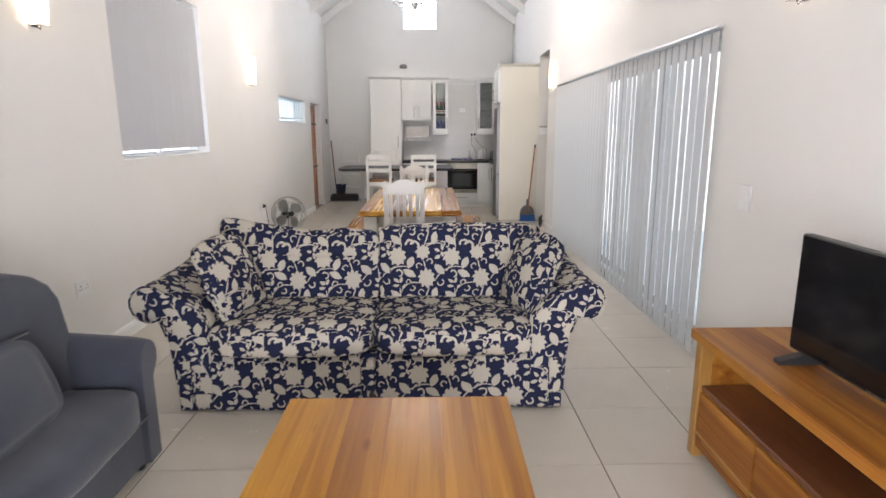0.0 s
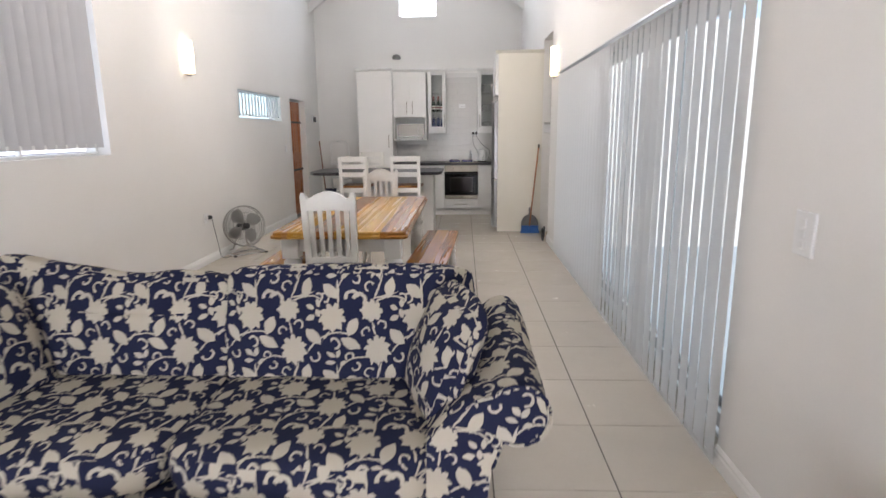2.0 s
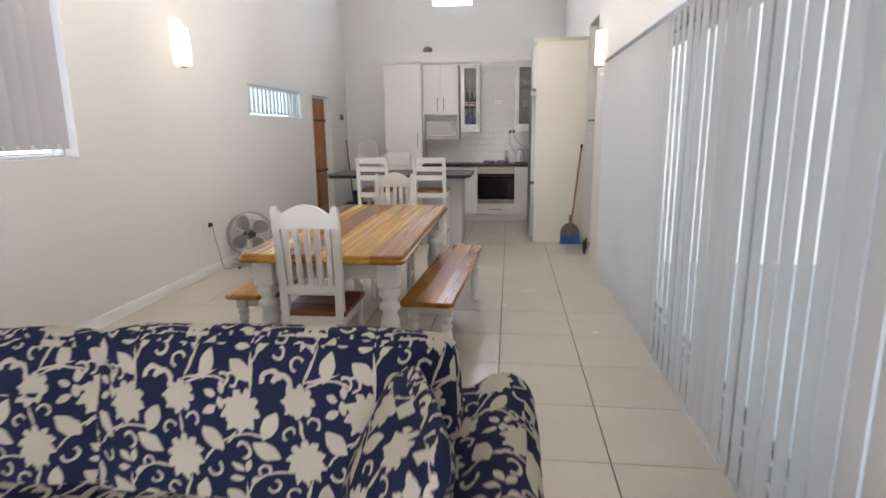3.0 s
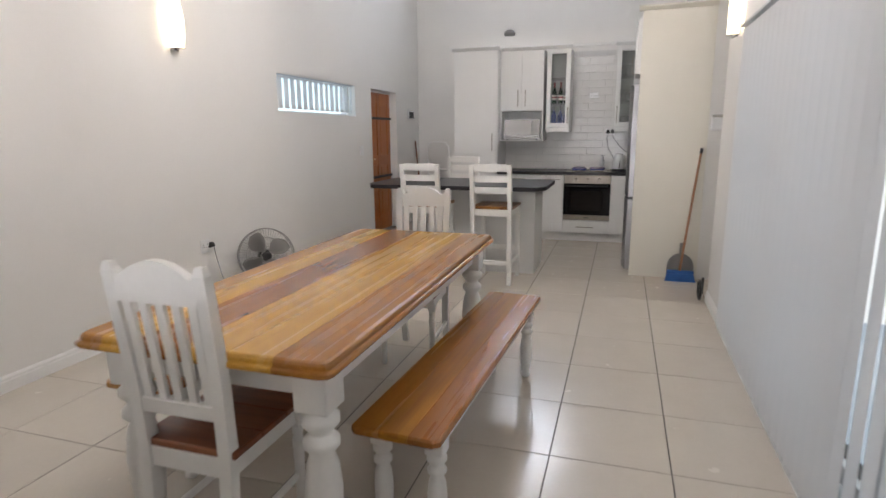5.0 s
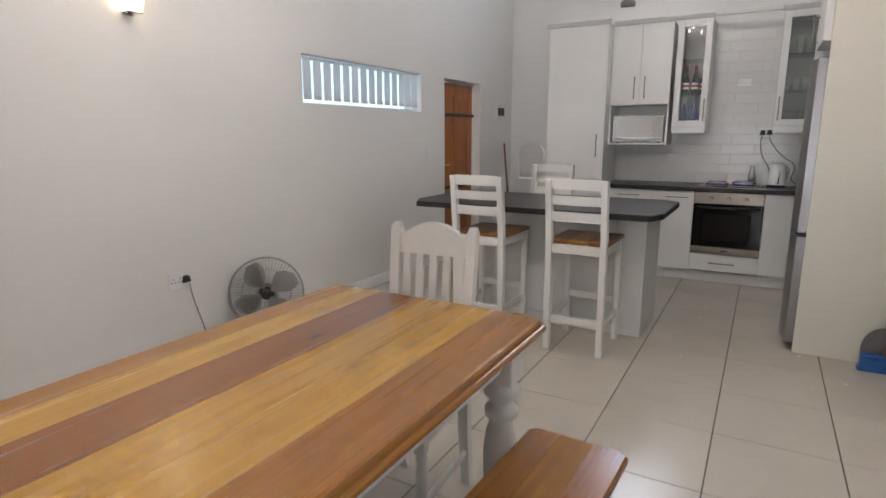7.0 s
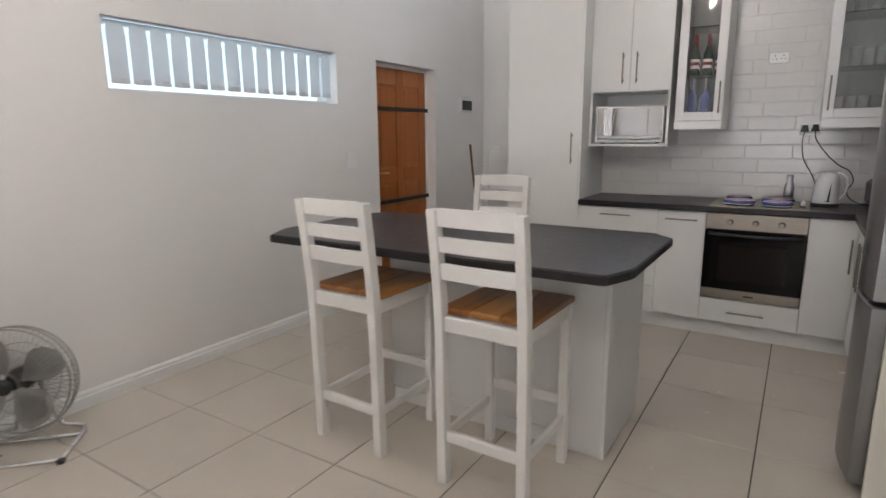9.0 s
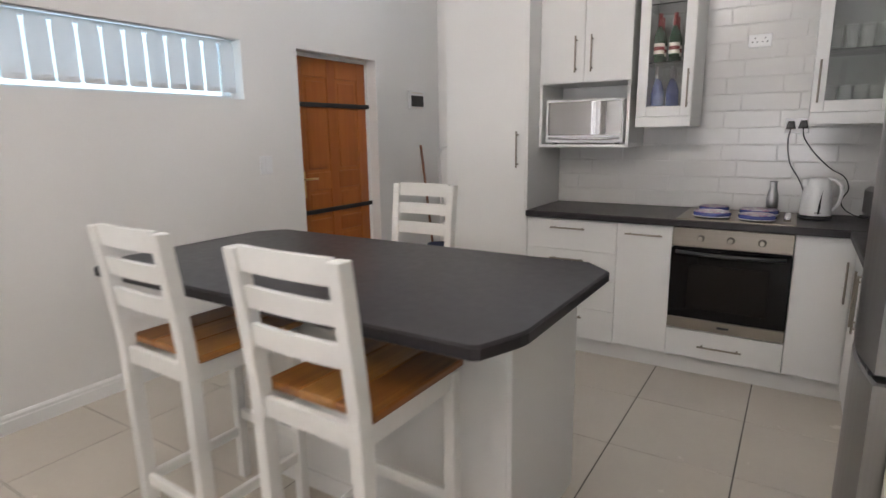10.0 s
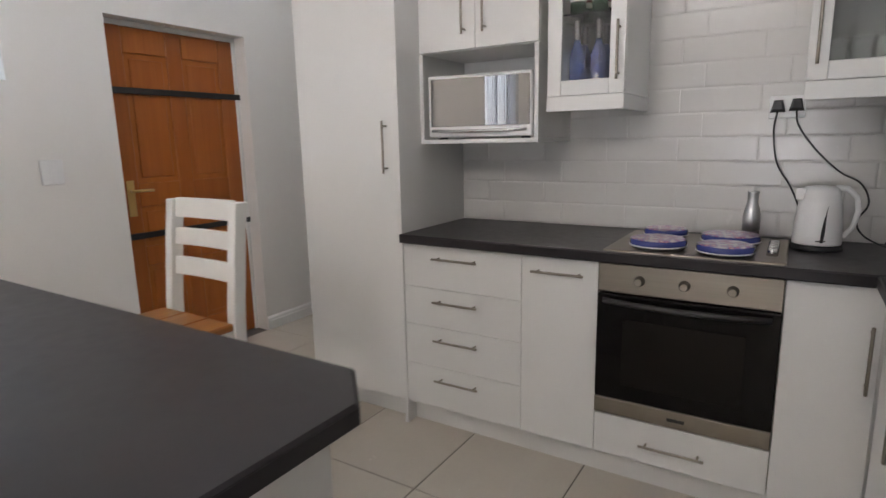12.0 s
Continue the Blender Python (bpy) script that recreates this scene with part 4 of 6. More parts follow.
b1 = bench(pose(0.393, 5.605, 0, 0, 0, -3.0))
copy_thing(b1, pose(-0.785, 5.66, 0, 0, 0, 0.8))


def dining_chair(m):
    t = thing("dining_chair", "white painted slat-back dining chair with dark red wooden seat", "chair", m, "chairs at the table")
    # local: faces +y, back posts at y = 0
    hw = 0.168
    for s in (-1, 1):
        bm = B()
        rows = []
        for z, yy, a in ((0.0, -0.05, 0.018), (0.25, -0.01, 0.020), (0.45, 0.0, 0.022), (0.70, -0.012, 0.021), (1.02, -0.05, 0.019), (1.045, -0.053, 0.012)):
            x = s * (hw - 0.022 + 0.018 * z)
            rows.append([bm.verts.new((x + dx * a, yy + dy * a, z)) for dx, dy in ((-1, -1), (1, -1), (1, 1), (-1, 1))])
        for r0, r1 in zip(rows, rows[1:]):
            for i in range(4):
                bm.faces.new((r0[i], r0[(i + 1) % 4], r1[(i + 1) % 4], r1[i]))
        bm.faces.new(rows[0][::-1]), bm.faces.new(rows[-1])
        part("back_post", bm, PAINT, t)
    # crest rail: an arch between two small dips
    up = []
    for k in range(21):
        f = -1 + 2 * k / 20
        z = 1.0 + 0.055 * max(0.0, math.cos(f * math.pi / 2 / 0.86)) ** 0.8 if abs(f) < 0.86 else 1.0 + 0.03 * ((abs(f) - 0.86) / 0.14)
        up.append((f * 0.15, z))
    out = [(-0.15, 0.93), (0.15, 0.93)] + up[::-1]
    bm = prism(B(), out, -0.062, -0.032, "y")
    bmesh.ops.recalc_face_normals(bm, faces=bm.faces)
    part("crest_rail", bm, PAINT, t)
    part("back_rail", slab((-0.148, -0.022, 0.565), (0.148, 0.006, 0.615), 0.004), PAINT, t)
    for k in range(5):
        x = -0.114 + k * 0.057
        bm = B()
        r0 = [bm.verts.new((x + dx * 0.0145, -0.008 + dy * 0.007, 0.61)) for dx, dy in ((-1, -1), (1, -1), (1, 1), (-1, 1))]
        r1 = [bm.verts.new((x * 1.04 + dx * 0.015, -0.046 + dy * 0.007, 0.94)) for dx, dy in ((-1, -1), (1, -1), (1, 1), (-1, 1))]
        for i in range(4):
            bm.faces.new((r0[i], r0[(i + 1) % 4], r1[(i + 1) % 4], r1[i]))
        part("slat", bm, PAINT, t)
    for k in range(3):
        a = -0.012 + k * 0.142
        x = 0.188
        part("seat_board", slab((-x, a, 0.445), (x, a + 0.1408, 0.47), 0.004), REDWOOD, t, "dark red wooden seat")
    for s in (-1, 1):
        ob = part("front_leg", lathe(slab((-0.02, -0.02, 0.36), (0.02, 0.02, 0.444), 0.003), [(0.014, 0), (0.018, 0.03), (0.020, 0.25), (0.022, 0.30), (0.016, 0.32), (0.021, 0.34), (0.017, 0.362)], (0, 0, 0), 14), PAINT, t)
        ob.location = (s * 0.158, 0.375, 0)
        part("side_rail", slab((s * 0.155 - 0.010, 0.02, 0.375), (s * 0.155 + 0.010, 0.357, 0.444), 0.003), PAINT, t)
        part("stretcher", slab((s * 0.155 - 0.009, 0.0, 0.15), (s * 0.155 + 0.009, 0.36, 0.175), 0.003), PAINT, t)
    part("front_rail", slab((-0.138, 0.367, 0.375), (0.138, 0.385, 0.444), 0.003), PAINT, t)
    part("rear_rail", slab((-0.138, -0.012, 0.375), (0.138, 0.010, 0.444), 0.003), PAINT, t)
    return t


c1 = dining_chair(pose(-0.245, 4.475, 0, 0, 0, 0) @ Matrix.Diagonal((1, 1, 1.03, 1)))
copy_thing(c1, pose(-0.222, 6.66, 0, 0, 0, 184))


# ---------------------------------------------------------------- kitchen island and stools
def island_outline(ins):
    """The worktop's plan, clipped at its four corners and drawn in by ins."""
    x0, x1, y0, y1 = -1.505 + ins, 0.347 - ins, 8.47 + ins, 9.455 - ins
    return [(x0 + 0.09, y0), (x1 - 0.075, y0), (x1 - 0.055, y0 + 0.012), (x1 - 0.008, y0 + 0.135), (x1, y0 + 0.17), (x1, y1 - 0.105), (x1 - 0.10, y1),
            (x0 + 0.09, y1), (x0, y1 - 0.12), (x0, y0 + 0.17)]


isl = thing("island_worktop", "dark laminate island worktop with clipped corners", "worktop", pose(0, 0, 0.885))
part("top", stack(B(), island_outline, [(0, 0.003), (0.003, 0), (0.034, 0), (0.040, 0.005)]), LAMINATE, isl)
part("edge_band", stack(B(), island_outline, [(0.004, -0.0008), (0.032, -0.0008)]), LAMINATE, isl)
base = thing("kitchen_island", "white panelled kitchen island base", "kitchen island", pose(0, 0, 0))
part("carcass", slab((-0.95, 8.85, 0.075), (0.195, 9.40, 0.885), 0.002), BOARD, base)
part("end_panel", slab((0.196, 8.83, 0.0), (0.214, 9.415, 0.885), 0.002), BOARD, base)
part("front_pilaster", slab((0.02, 8.832, 0.075), (0.195, 8.849, 0.884), 0.002), BOARD, base)
part("plinth", slab((-0.93, 8.838, 0.0), (0.195, 9.39, 0.074)), BOARD, base)


def bar_stool(m):
    t = thing("bar_stool", "tall white bar stool with slatted back and honey wooden seat", "bar stool", m, "stools at the island")
    # local: faces +y, back legs at y = 0
    hw = 0.178
    for s in (-1, 1):
        bm = B()
        rows = []
        for z, yy in ((0.0, 0.012), (0.35, 0.008), (0.70, 0.0), (0.78, -0.004), (1.0, -0.028), (1.145, -0.047)):
            a = 0.020
            rows.append([bm.verts.new((s * hw + dx * a, yy + dy * 0.024, z)) for dx, dy in ((-1, -1), (1, -1), (1, 1), (-1, 1))])
        for r0, r1 in zip(rows, rows[1:]):
            for i in range(4):
                bm.faces.new((r0[i], r0[(i + 1) % 4], r1[(i + 1) % 4], r1[i]))
        bm.faces.new(rows[0][::-1]), bm.faces.new(rows[-1])
        bmesh.ops.bevel(bm, geom=list(bm.edges), offset=0.003, segments=1, affect="EDGES")
        part("back_leg", bm, PAINT, t)
        part("front_leg", slab((s * hw - 0.019, 0.388, 0.0), (s * hw + 0.019, 0.426, 0.722), 0.003), PAINT, t)
        part("side_rail", slab((s * hw - 0.011, 0.022, 0.663), (s * hw + 0.011, 0.388, 0.723), 0.003), PAINT, t)
        part("stretcher", slab((s * hw - 0.010, 0.030, 0.19), (s * hw + 0.010, 0.388, 0.23), 0.003), PAINT, t)
    for z0, z1 in ((1.082, 1.15), (0.984, 1.042), (0.876, 0.938)):
        bm = B()
        rows = []
        for k in range(7):
            f = -1 + k / 3
            bow = -0.014 * (1 - f * f)
            ring = []
            for z, dy in ((z0, -0.009), (z0, 0.009), (z1, 0.009), (z1, -0.009)):
                back = -0.004 - (z - 0.78) * 0.115
                ring.append(bm.verts.new((f * (hw - 0.0195), back + bow * 0.6 + dy, z)))
            rows.append(ring)
        for r0, r1 in zip(rows, rows[1:]):
            for i in range(4):
                bm.faces.new((r0[i], r1[i], r1[(i + 1) % 4], r0[(i + 1) % 4]))
        bm.faces.new(rows[0]), bm.faces.new(rows[-1][::-1])
        part("back_slat", bm, PAINT, t)
    part("rear_rail", slab((-hw + 0.02, -0.010, 0.663), (hw - 0.02, 0.012, 0.723), 0.003), PAINT, t)
    part("front_rail", slab((-hw + 0.019, 0.396, 0.663), (hw - 0.019, 0.418, 0.723), 0.003), PAINT, t)
    part("rear_stretcher", slab((-hw + 0.02, 0.0, 0.19), (hw - 0.02, 0.02, 0.235), 0.003), PAINT, t)
    part("front_stretcher", slab((-hw + 0.019, 0.398, 0.27), (hw - 0.019, 0.418, 0.315), 0.003), PAINT, t)
    for k in range(3):
        x = -0.200 + k * 0.4 / 3
        y0 = 0.026
        part("seat_board", slab((x, y0, 0.724), (x + 0.4 / 3 - 0.0008, 0.448, 0.750), 0.005), SEATWOOD, t, "honey wooden seat board")
    return t


s1 = bar_stool(pose(-0.125, 8.325, 0, 0, 0, -1))
copy_thing(s1, pose(-0.826, 8.345, 0, 0, 0, -1.5))
copy_thing(s1, pose(-0.835, 9.89, 0, 0, 0, 179))


# ---------------------------------------------------------------- kitchen
FY, WY, BY = 10.75, 10.92, 11.31   # base fronts, wall-unit fronts, tiled wall
setting("wall_kitchen", slab((-1.20, BY + 0.012, 0.0), (XR, BY + 0.13, 2.74)), WALL, "part-height white wall behind the kitchen", "wall")


def handle(parent, a, b, out=(0, -1, 0)):
    """A steel bar handle between two points on a front."""
    a, b, o = Vector(a), Vector(b), Vector(out)
    d = (b - a).normalized()
    h = part("handle", tube(B(), [a + o * 0.032 - d * 0.022, a + o * 0.032, b + o * 0.032, b + o * 0.032 + d * 0.022], 0.0052, 10), STEEL, parent, "brushed steel bar handle")
    for q in (a, b):
        part("handle_post", tube(B(), [q, q + o * 0.032], 0.0045, 8), STEEL, h)
    return h


def cabinet(name, label, x0, x1, y0, y1, z0, z1):
    t = thing(name, label, "cabinet")
    part("carcass", slab((x0 + 0.001, y0 + 0.019, z0), (x1 - 0.001, y1, z1)), BOARD, t)
    return t


def front(t, x0, x1, z0, z1, y=FY, name="door"):
    return part(name, slab((x0 + 0.0011, y, z0 + 0.0011), (x1 - 0.0011, y + 0.0185, z1 - 0.0011), 0.0018), BOARD, t)


# tall larder unit
p = cabinet("larder_unit", "tall white larder cupboard with one steel handle", -1.19, -0.602, FY, BY, 0.10, 2.49)
d = front(p, -1.19, -0.602, 0.11, 2.49)
handle(d, (-0.655, FY, 1.215), (-0.655, FY, 1.40))
part("plinth", slab((-1.188, FY + 0.060, 0.0), (-0.604, FY + 0.078, 0.10)), BOARD, p)
part("end_panel", slab((-0.600, FY - 0.006, 0.0), (-0.584, BY, 2.49), 0.001), BOARD, p)
part("cornice", prism(B(), [(FY - 0.045, 2.535), (FY - 0.045, 2.525), (FY - 0.012, 2.492), (FY + 0.02, 2.492), (FY + 0.02, 2.535)], -1.21, -0.575, "x"), BOARD, p)

# base units
WT = 0.885
u = cabinet("drawer_unit", "white four-drawer base unit with steel handles", -0.583, 0.0, FY, BY, 0.10, WT)
for z0, z1 in ((0.685, WT - 0.004), (0.506, 0.685), (0.315, 0.506), (0.118, 0.315)):
    dr = front(u, -0.583, 0.0, z0, z1, name="drawer")
    zc = z1 - 0.055
    handle(dr, (-0.39, FY, zc), (-0.215, FY, zc))
u = cabinet("base_unit", "narrow white base unit with a steel handle", 0.0, 0.312, FY, BY, 0.10, WT)
dr = front(u, 0.0, 0.312, 0.118, WT - 0.004)
handle(dr, (0.075, FY, 0.822), (0.24, FY, 0.822))
u = thing("oven_housing", "white drawer under the built-in oven", "cabinet")
part("carcass", slab((0.313, FY + 0.3, 0.10), (0.906, BY, 0.284)), BOARD, u)
dr = front(u, 0.312, 0.907, 0.118, 0.284, name="drawer")
handle(dr, (0.51, FY, 0.20), (0.69, FY, 0.20))
u = cabinet("base_unit", "white corner base unit with upright steel handle", 0.907, XR, FY, BY, 0.10, WT)
dr = front(u, 0.907, 1.165, 0.118, WT - 0.004)
handle(dr, (1.137, FY, 0.575), (1.137, FY, 0.745))
bm = slab((-0.583, FY + 0.065, 0.0), (1.198, FY + 0.081, 0.098))
t = thing("plinth", "white kitchen plinth board", "plinth")
part("board", bm, BOARD, t)

# units along the right wall
RX, FRY = 1.165, 9.60
u = thing("side_unit", "white base unit beside the fridge with steel handles", "cabinet")
part("carcass", slab((RX + 0.019, FRY, 0.10), (XR, FY + 0.018, WT)), BOARD, u)
for a, b, hy in ((FRY + 0.02, 10.20, 10.15), (10.20, 10.70, 10.25)):
    dr = part("door", slab((RX, a + 0.002, 0.12), (RX + 0.0185, b - 0.002, WT - 0.004), 0.0015), BOARD, u)
    handle(dr, (RX, hy, 0.60), (RX, hy, 0.80), (-1, 0, 0))
part("plinth", slab((RX + 0.034, FRY, 0.0), (RX + 0.050, FY + 0.064, 0.098)), BOARD, u)

wt = thing("kitchen_worktop", "dark laminate L-shaped kitchen worktop", "worktop", pose(0, 0, WT))
part("back_run", slab((-0.583, FY - 0.035, 0), (XR, BY, 0.040), 0.005), LAMINATE, wt)
part("side_run", slab((RX - 0.035, FRY - 0.01, 0), (XR, FY - 0.0355, 0.040), 0.005), LAMINATE, wt)

sk = thing("kitchen_sink", "stainless steel inset sink with tap", "sink", pose(1.46, 10.30, WT + 0.040))
bm = stack(B(), lambda i: round_rect(-0.22 + i, -0.36 + i, 0.22 - i, 0.36 - i, 0.04, 4), [(0, 0), (0.004, 0.002), (0.004, 0.018), (0.0035, 0.03)])
part("rim", bm, STEEL, sk)
part("bowl_floor", stack(B(), lambda i: round_rect(-0.17 + i, -0.05 + i, 0.17 - i, 0.32 - i, 0.05, 4), [(0.0042, 0), (0.0048, 0.004)]), STEELV, sk)
part("tap", tube(B(), [(0.17, 0.13, 0.004), (0.17, 0.13, 0.20), (0.15, 0.13, 0.245), (0.10, 0.13, 0.26), (0.05, 0.13, 0.245), (0.04, 0.13, 0.21)], 0.011, 10), CHROME, sk)

# built-in oven
ov = thing("oven", "built-in stainless steel oven with black glass door", "oven", pose(0.61, FY, 0.290))
part("body", slab((-0.29, 0.02, 0.0), (0.29, 0.52, 0.59)), BLACK, ov)
cp = part("control_panel", slab((-0.2955, -0.012, 0.482), (0.2955, 0.02, 0.591), 0.003), STEEL, ov, "brushed steel control panel")
for x in (-0.147, 0.003, 0.152):
    part("knob", lathe(B(), [(0.019, 0), (0.019, 0.004), (0.015, 0.006), (0.0145, 0.024), (0.012, 0.027)], (0, 0, 0), 18, Matrix.Translation((x, -0.012, 0.535)) @ Matrix.Rotation(radians(90), 4, "X")), STEEL, cp)
dr = part("door", slab((-0.2955, -0.016, 0.070), (0.2955, 0.02, 0.476), 0.003), BLACKGLASS, ov, "black glass door")
part("inner_window", slab((-0.20, -0.0172, 0.13), (0.20, -0.0155, 0.385)), shader("oven_window", (0.011, 0.009, 0.008), 0.10, Specular_IOR_Level=0.2), dr)
part("door_grip", tube(B(), [(-0.27, -0.030, 0.455), (-0.15, -0.045, 0.452), (0.0, -0.050, 0.450), (0.15, -0.045, 0.452), (0.27, -0.030, 0.455)], 0.011, 8), BLACK, dr)
part("lower_trim", slab((-0.2955, -0.016, 0.004), (0.2955, 0.02, 0.067), 0.003), STEEL, ov, "brushed steel lower trim")
part("maker_mark", slab((-0.03, -0.0175, 0.028), (0.03, -0.0155, 0.040)), BLACK, ov, "small dark mark")

# hob
hb = thing("hob", "stainless steel four-plate hob set in the worktop", "hob", pose(0.615, 10.985, WT + 0.040))
part("plate", stack(B(), lambda i: round_rect(-0.29 + i, -0.245 + i, 0.29 - i, 0.245 - i, 0.012, 3), [(0, 0), (0.004, 0.001), (0.006, 0.006)]), STEEL, hb)
for k in range(4):
    part("knob", lathe(B(), [(0.018, 0), (0.017, 0.012), (0.015, 0.022), (0.013, 0.024)], (0.245, -0.115 + 0.056 * k, 0.006), 16), CHROME, hb)
for k, (x, y, r) in enumerate(((-0.12, -0.125, 0.095), (0.105, -0.155, 0.088), (-0.14, 0.125, 0.080), (0.10, 0.075, 0.098))):
    part("hotplate", lathe(B(), [(r - 0.004, 0.006), (r - 0.004, 0.014), (r - 0.012, 0.016)], (x, y, 0), 24), IRON, hb)


def petals(name, seed):
    m = shader(name, (0.2, 0.2, 0.5), 0.28, Coat_Weight=0.4)
    v = node(m, "ShaderNodeTexVoronoi", spot(m, "Object", (1, 1, 1)))
    v.inputs["Scale"].default_value = 42.0 + seed
    col = ramp(m, v.outputs["Distance"], [(0.12, (0.62, 0.50, 0.48)), (0.30, (0.40, 0.10, 0.16)), (0.48, (0.16, 0.14, 0.36)), (0.66, (0.50, 0.44, 0.46))])
    put(m, col, "Base Color")
    return m


PRINT = petals("flower_print", 0)
COVERBLUE = shader("blue_enamel", (0.045, 0.06, 0.24), 0.25, Coat_Weight=0.4)
for x, y, r in ((-0.12, -0.125, 0.097), (0.105, -0.155, 0.090), (-0.14, 0.125, 0.082), (0.10, 0.075, 0.100)):
    hc = thing("hob_cover", "round blue enamel hob cover with flower print", "hob cover", pose(0.615 + x, 10.985 + y, WT + 0.040 + 0.0165), "hob covers")
    part("rim", lathe(B(), [(r, 0), (r + 0.002, 0.003), (r + 0.002, 0.018), (r - 0.003, 0.023)], (0, 0, 0), 32), COVERBLUE, hc, "blue enamel rim")
    part("top", lathe(B(), [(r - 0.003, 0.0232), (r - 0.010, 0.026), (r - 0.020, 0.027)], (0, 0, 0), 32), PRINT, hc, "flower-printed top")
    part("band", lathe(B(), [(r + 0.0022, 0.0), (r + 0.0035, 0.001), (r + 0.0035, 0.003), (r + 0.0022, 0.004)], (0, 0, 0), 32), WHITEPL, hc, "pale lower band")

# wall units
u = cabinet("wall_unit", "white two-door wall cupboard over an open niche", -0.583, -0.006, WY, BY, 1.712, 2.49)
for a, b, hx in ((-0.583, -0.295, -0.345), (-0.295, -0.006, -0.245)):
    dr = front(u, a, b, 1.714, 2.488, WY)
    handle(dr, (hx, WY, 1.795), (hx, WY, 1.965))
part("cornice", prism(B(), [(WY - 0.040, 2.535), (WY - 0.040, 2.525), (WY - 0.010, 2.492), (WY + 0.02, 2.492), (WY + 0.02, 2.535)], -0.574, 0.01, "x"), BOARD, u)
nb = thing("microwave_shelf", "open white niche shelf holding the microwave", "shelf")
part("floor_board", slab((-0.583, WY, 1.318), (-0.006, BY, 1.336), 0.001), BOARD, nb)
part("side_board", slab((-0.583, WY, 1.337), (-0.565, BY, 1.711), 0.001), BOARD, nb)
part("side_board", slab((-0.024, WY, 1.337), (-0.006, BY, 1.711), 0.001), BOARD, nb)
part("back_board", slab((-0.564, BY - 0.012, 1.337), (-0.025, BY, 1.711)), BOARD, nb)

mw = thing("microwave", "white microwave with mirror-glass door in the niche", "microwave", pose(-0.290, WY + 0.012, 1.337, 0, 0, 3.8))
part("body", slab((-0.243, 0.022, 0.008), (0.243, 0.33, 0.272), 0.006), WHITEPL, mw)
part("face", slab((-0.246, 0.0, 0.01), (0.246, 0.021, 0.275), 0.005), WHITEPL, mw)
dr = part("door_glass", slab((-0.232, -0.004, 0.055), (0.135, 0.004, 0.262), 0.002), MIRRORGLASS, mw, "mirror-glass door")
part("control_panel", slab((0.137, -0.004, 0.055), (0.236, 0.004, 0.262), 0.002), MIRRORGLASS, mw, "mirror-glass control panel")
part("door_bar", tube(B(), [(-0.225, -0.004, 0.038), (-0.12, -0.016, 0.033), (0.12, -0.016, 0.033), (0.225, -0.004, 0.038)], 0.008, 8), CHROME, mw, "curved silver bar")
for x in (-0.2, 0.2):
    part("foot", slab((x - 0.015, 0.04, 0), (x + 0.015, 0.07, 0.008)), BLACK, mw)


# Grey for the glazed cupboards' back panels: their inner shade put into the colour
INSHADE = mottled("shaded_cabinet_back", (0.29, 0.30, 0.28), (0.35, 0.36, 0.34), 0.6, 90.0, 3.0)


def glass_unit(x0, x1, label, hx, hz):
    t = thing("glazed_wall_unit", label, "cabinet", None, "glazed wall units")
    z0, z1 = 1.495, 2.485
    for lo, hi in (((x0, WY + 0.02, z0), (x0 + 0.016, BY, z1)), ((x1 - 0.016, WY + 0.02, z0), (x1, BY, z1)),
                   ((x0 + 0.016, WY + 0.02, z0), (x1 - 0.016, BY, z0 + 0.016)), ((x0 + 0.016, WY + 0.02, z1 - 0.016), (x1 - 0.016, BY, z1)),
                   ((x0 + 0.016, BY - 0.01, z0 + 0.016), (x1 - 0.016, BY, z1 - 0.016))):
        part("panel", slab(lo, hi), BOARD if lo[1] < BY - 0.02 else INSHADE, t)
    d = part("door_frame", slab((x0 + 0.001, WY, z0), (x0 + 0.058, WY + 0.019, z1), 0.002), BOARD, t)
    part("rail", slab((x1 - 0.058, WY, z0), (x1 - 0.001, WY + 0.019, z1), 0.002), BOARD, d)
    part("rail", slab((x0 + 0.0585, WY, z0), (x1 - 0.0585, WY + 0.019, z0 + 0.058), 0.002), BOARD, d)
    part("rail", slab((x0 + 0.0585, WY, z1 - 0.058), (x1 - 0.0585, WY + 0.019, z1), 0.002), BOARD, d)
    g = part("pane", slab((x0 + 0.058, WY + 0.008, z0 + 0.058), (x1 - 0.058, WY + 0.012, z1 - 0.058)), GLASS, d, "clear glass pane")
    g.visible_shadow = False
    handle(d, (hx, WY, hz), (hx, WY, hz + 0.165))
    for z in (1.80, 2.12):
        s = part("glass_shelf", slab((x0 + 0.017, WY + 0.04, z), (x1 - 0.017, BY - 0.012, z + 0.006)), GLASS, t, "clear glass shelf")
        s.visible_shadow = False
    part("pelmet", slab((x0, WY - 0.002, 1.436), (x1 + 0.001, WY + 0.017, 1.493), 0.0015), BOARD, t)
    part("pelmet_return", slab((x1 - 0.016, WY + 0.0175, 1.436), (x1 + 0.001, BY, 1.493), 0.0015), BOARD, t)
    part("cornice", prism(B(), [(WY - 0.040, 2.535), (WY - 0.040, 2.525), (WY - 0.010, 2.492), (WY + 0.02, 2.492), (WY + 0.02, 2.535)], x0 - 0.02, x1 + 0.012, "x"), BOARD, t)
    return t


glass_unit(0.030, 0.335, "narrow glazed wall cupboard holding bottles", 0.312, 1.565)
glass_unit(0.905, 1.260, "glazed wall cupboard holding drinking glasses", 0.932, 1.565)
u = cabinet("wall_unit", "plain white corner wall cupboard", 1.292, XR, WY, BY, 1.495, 2.485)
front(u, 1.292, XR - 0.002, 1.497, 2.483, WY)
lt = thing("light_pelmet", "white board bridging the wall cupboards", "pelmet")
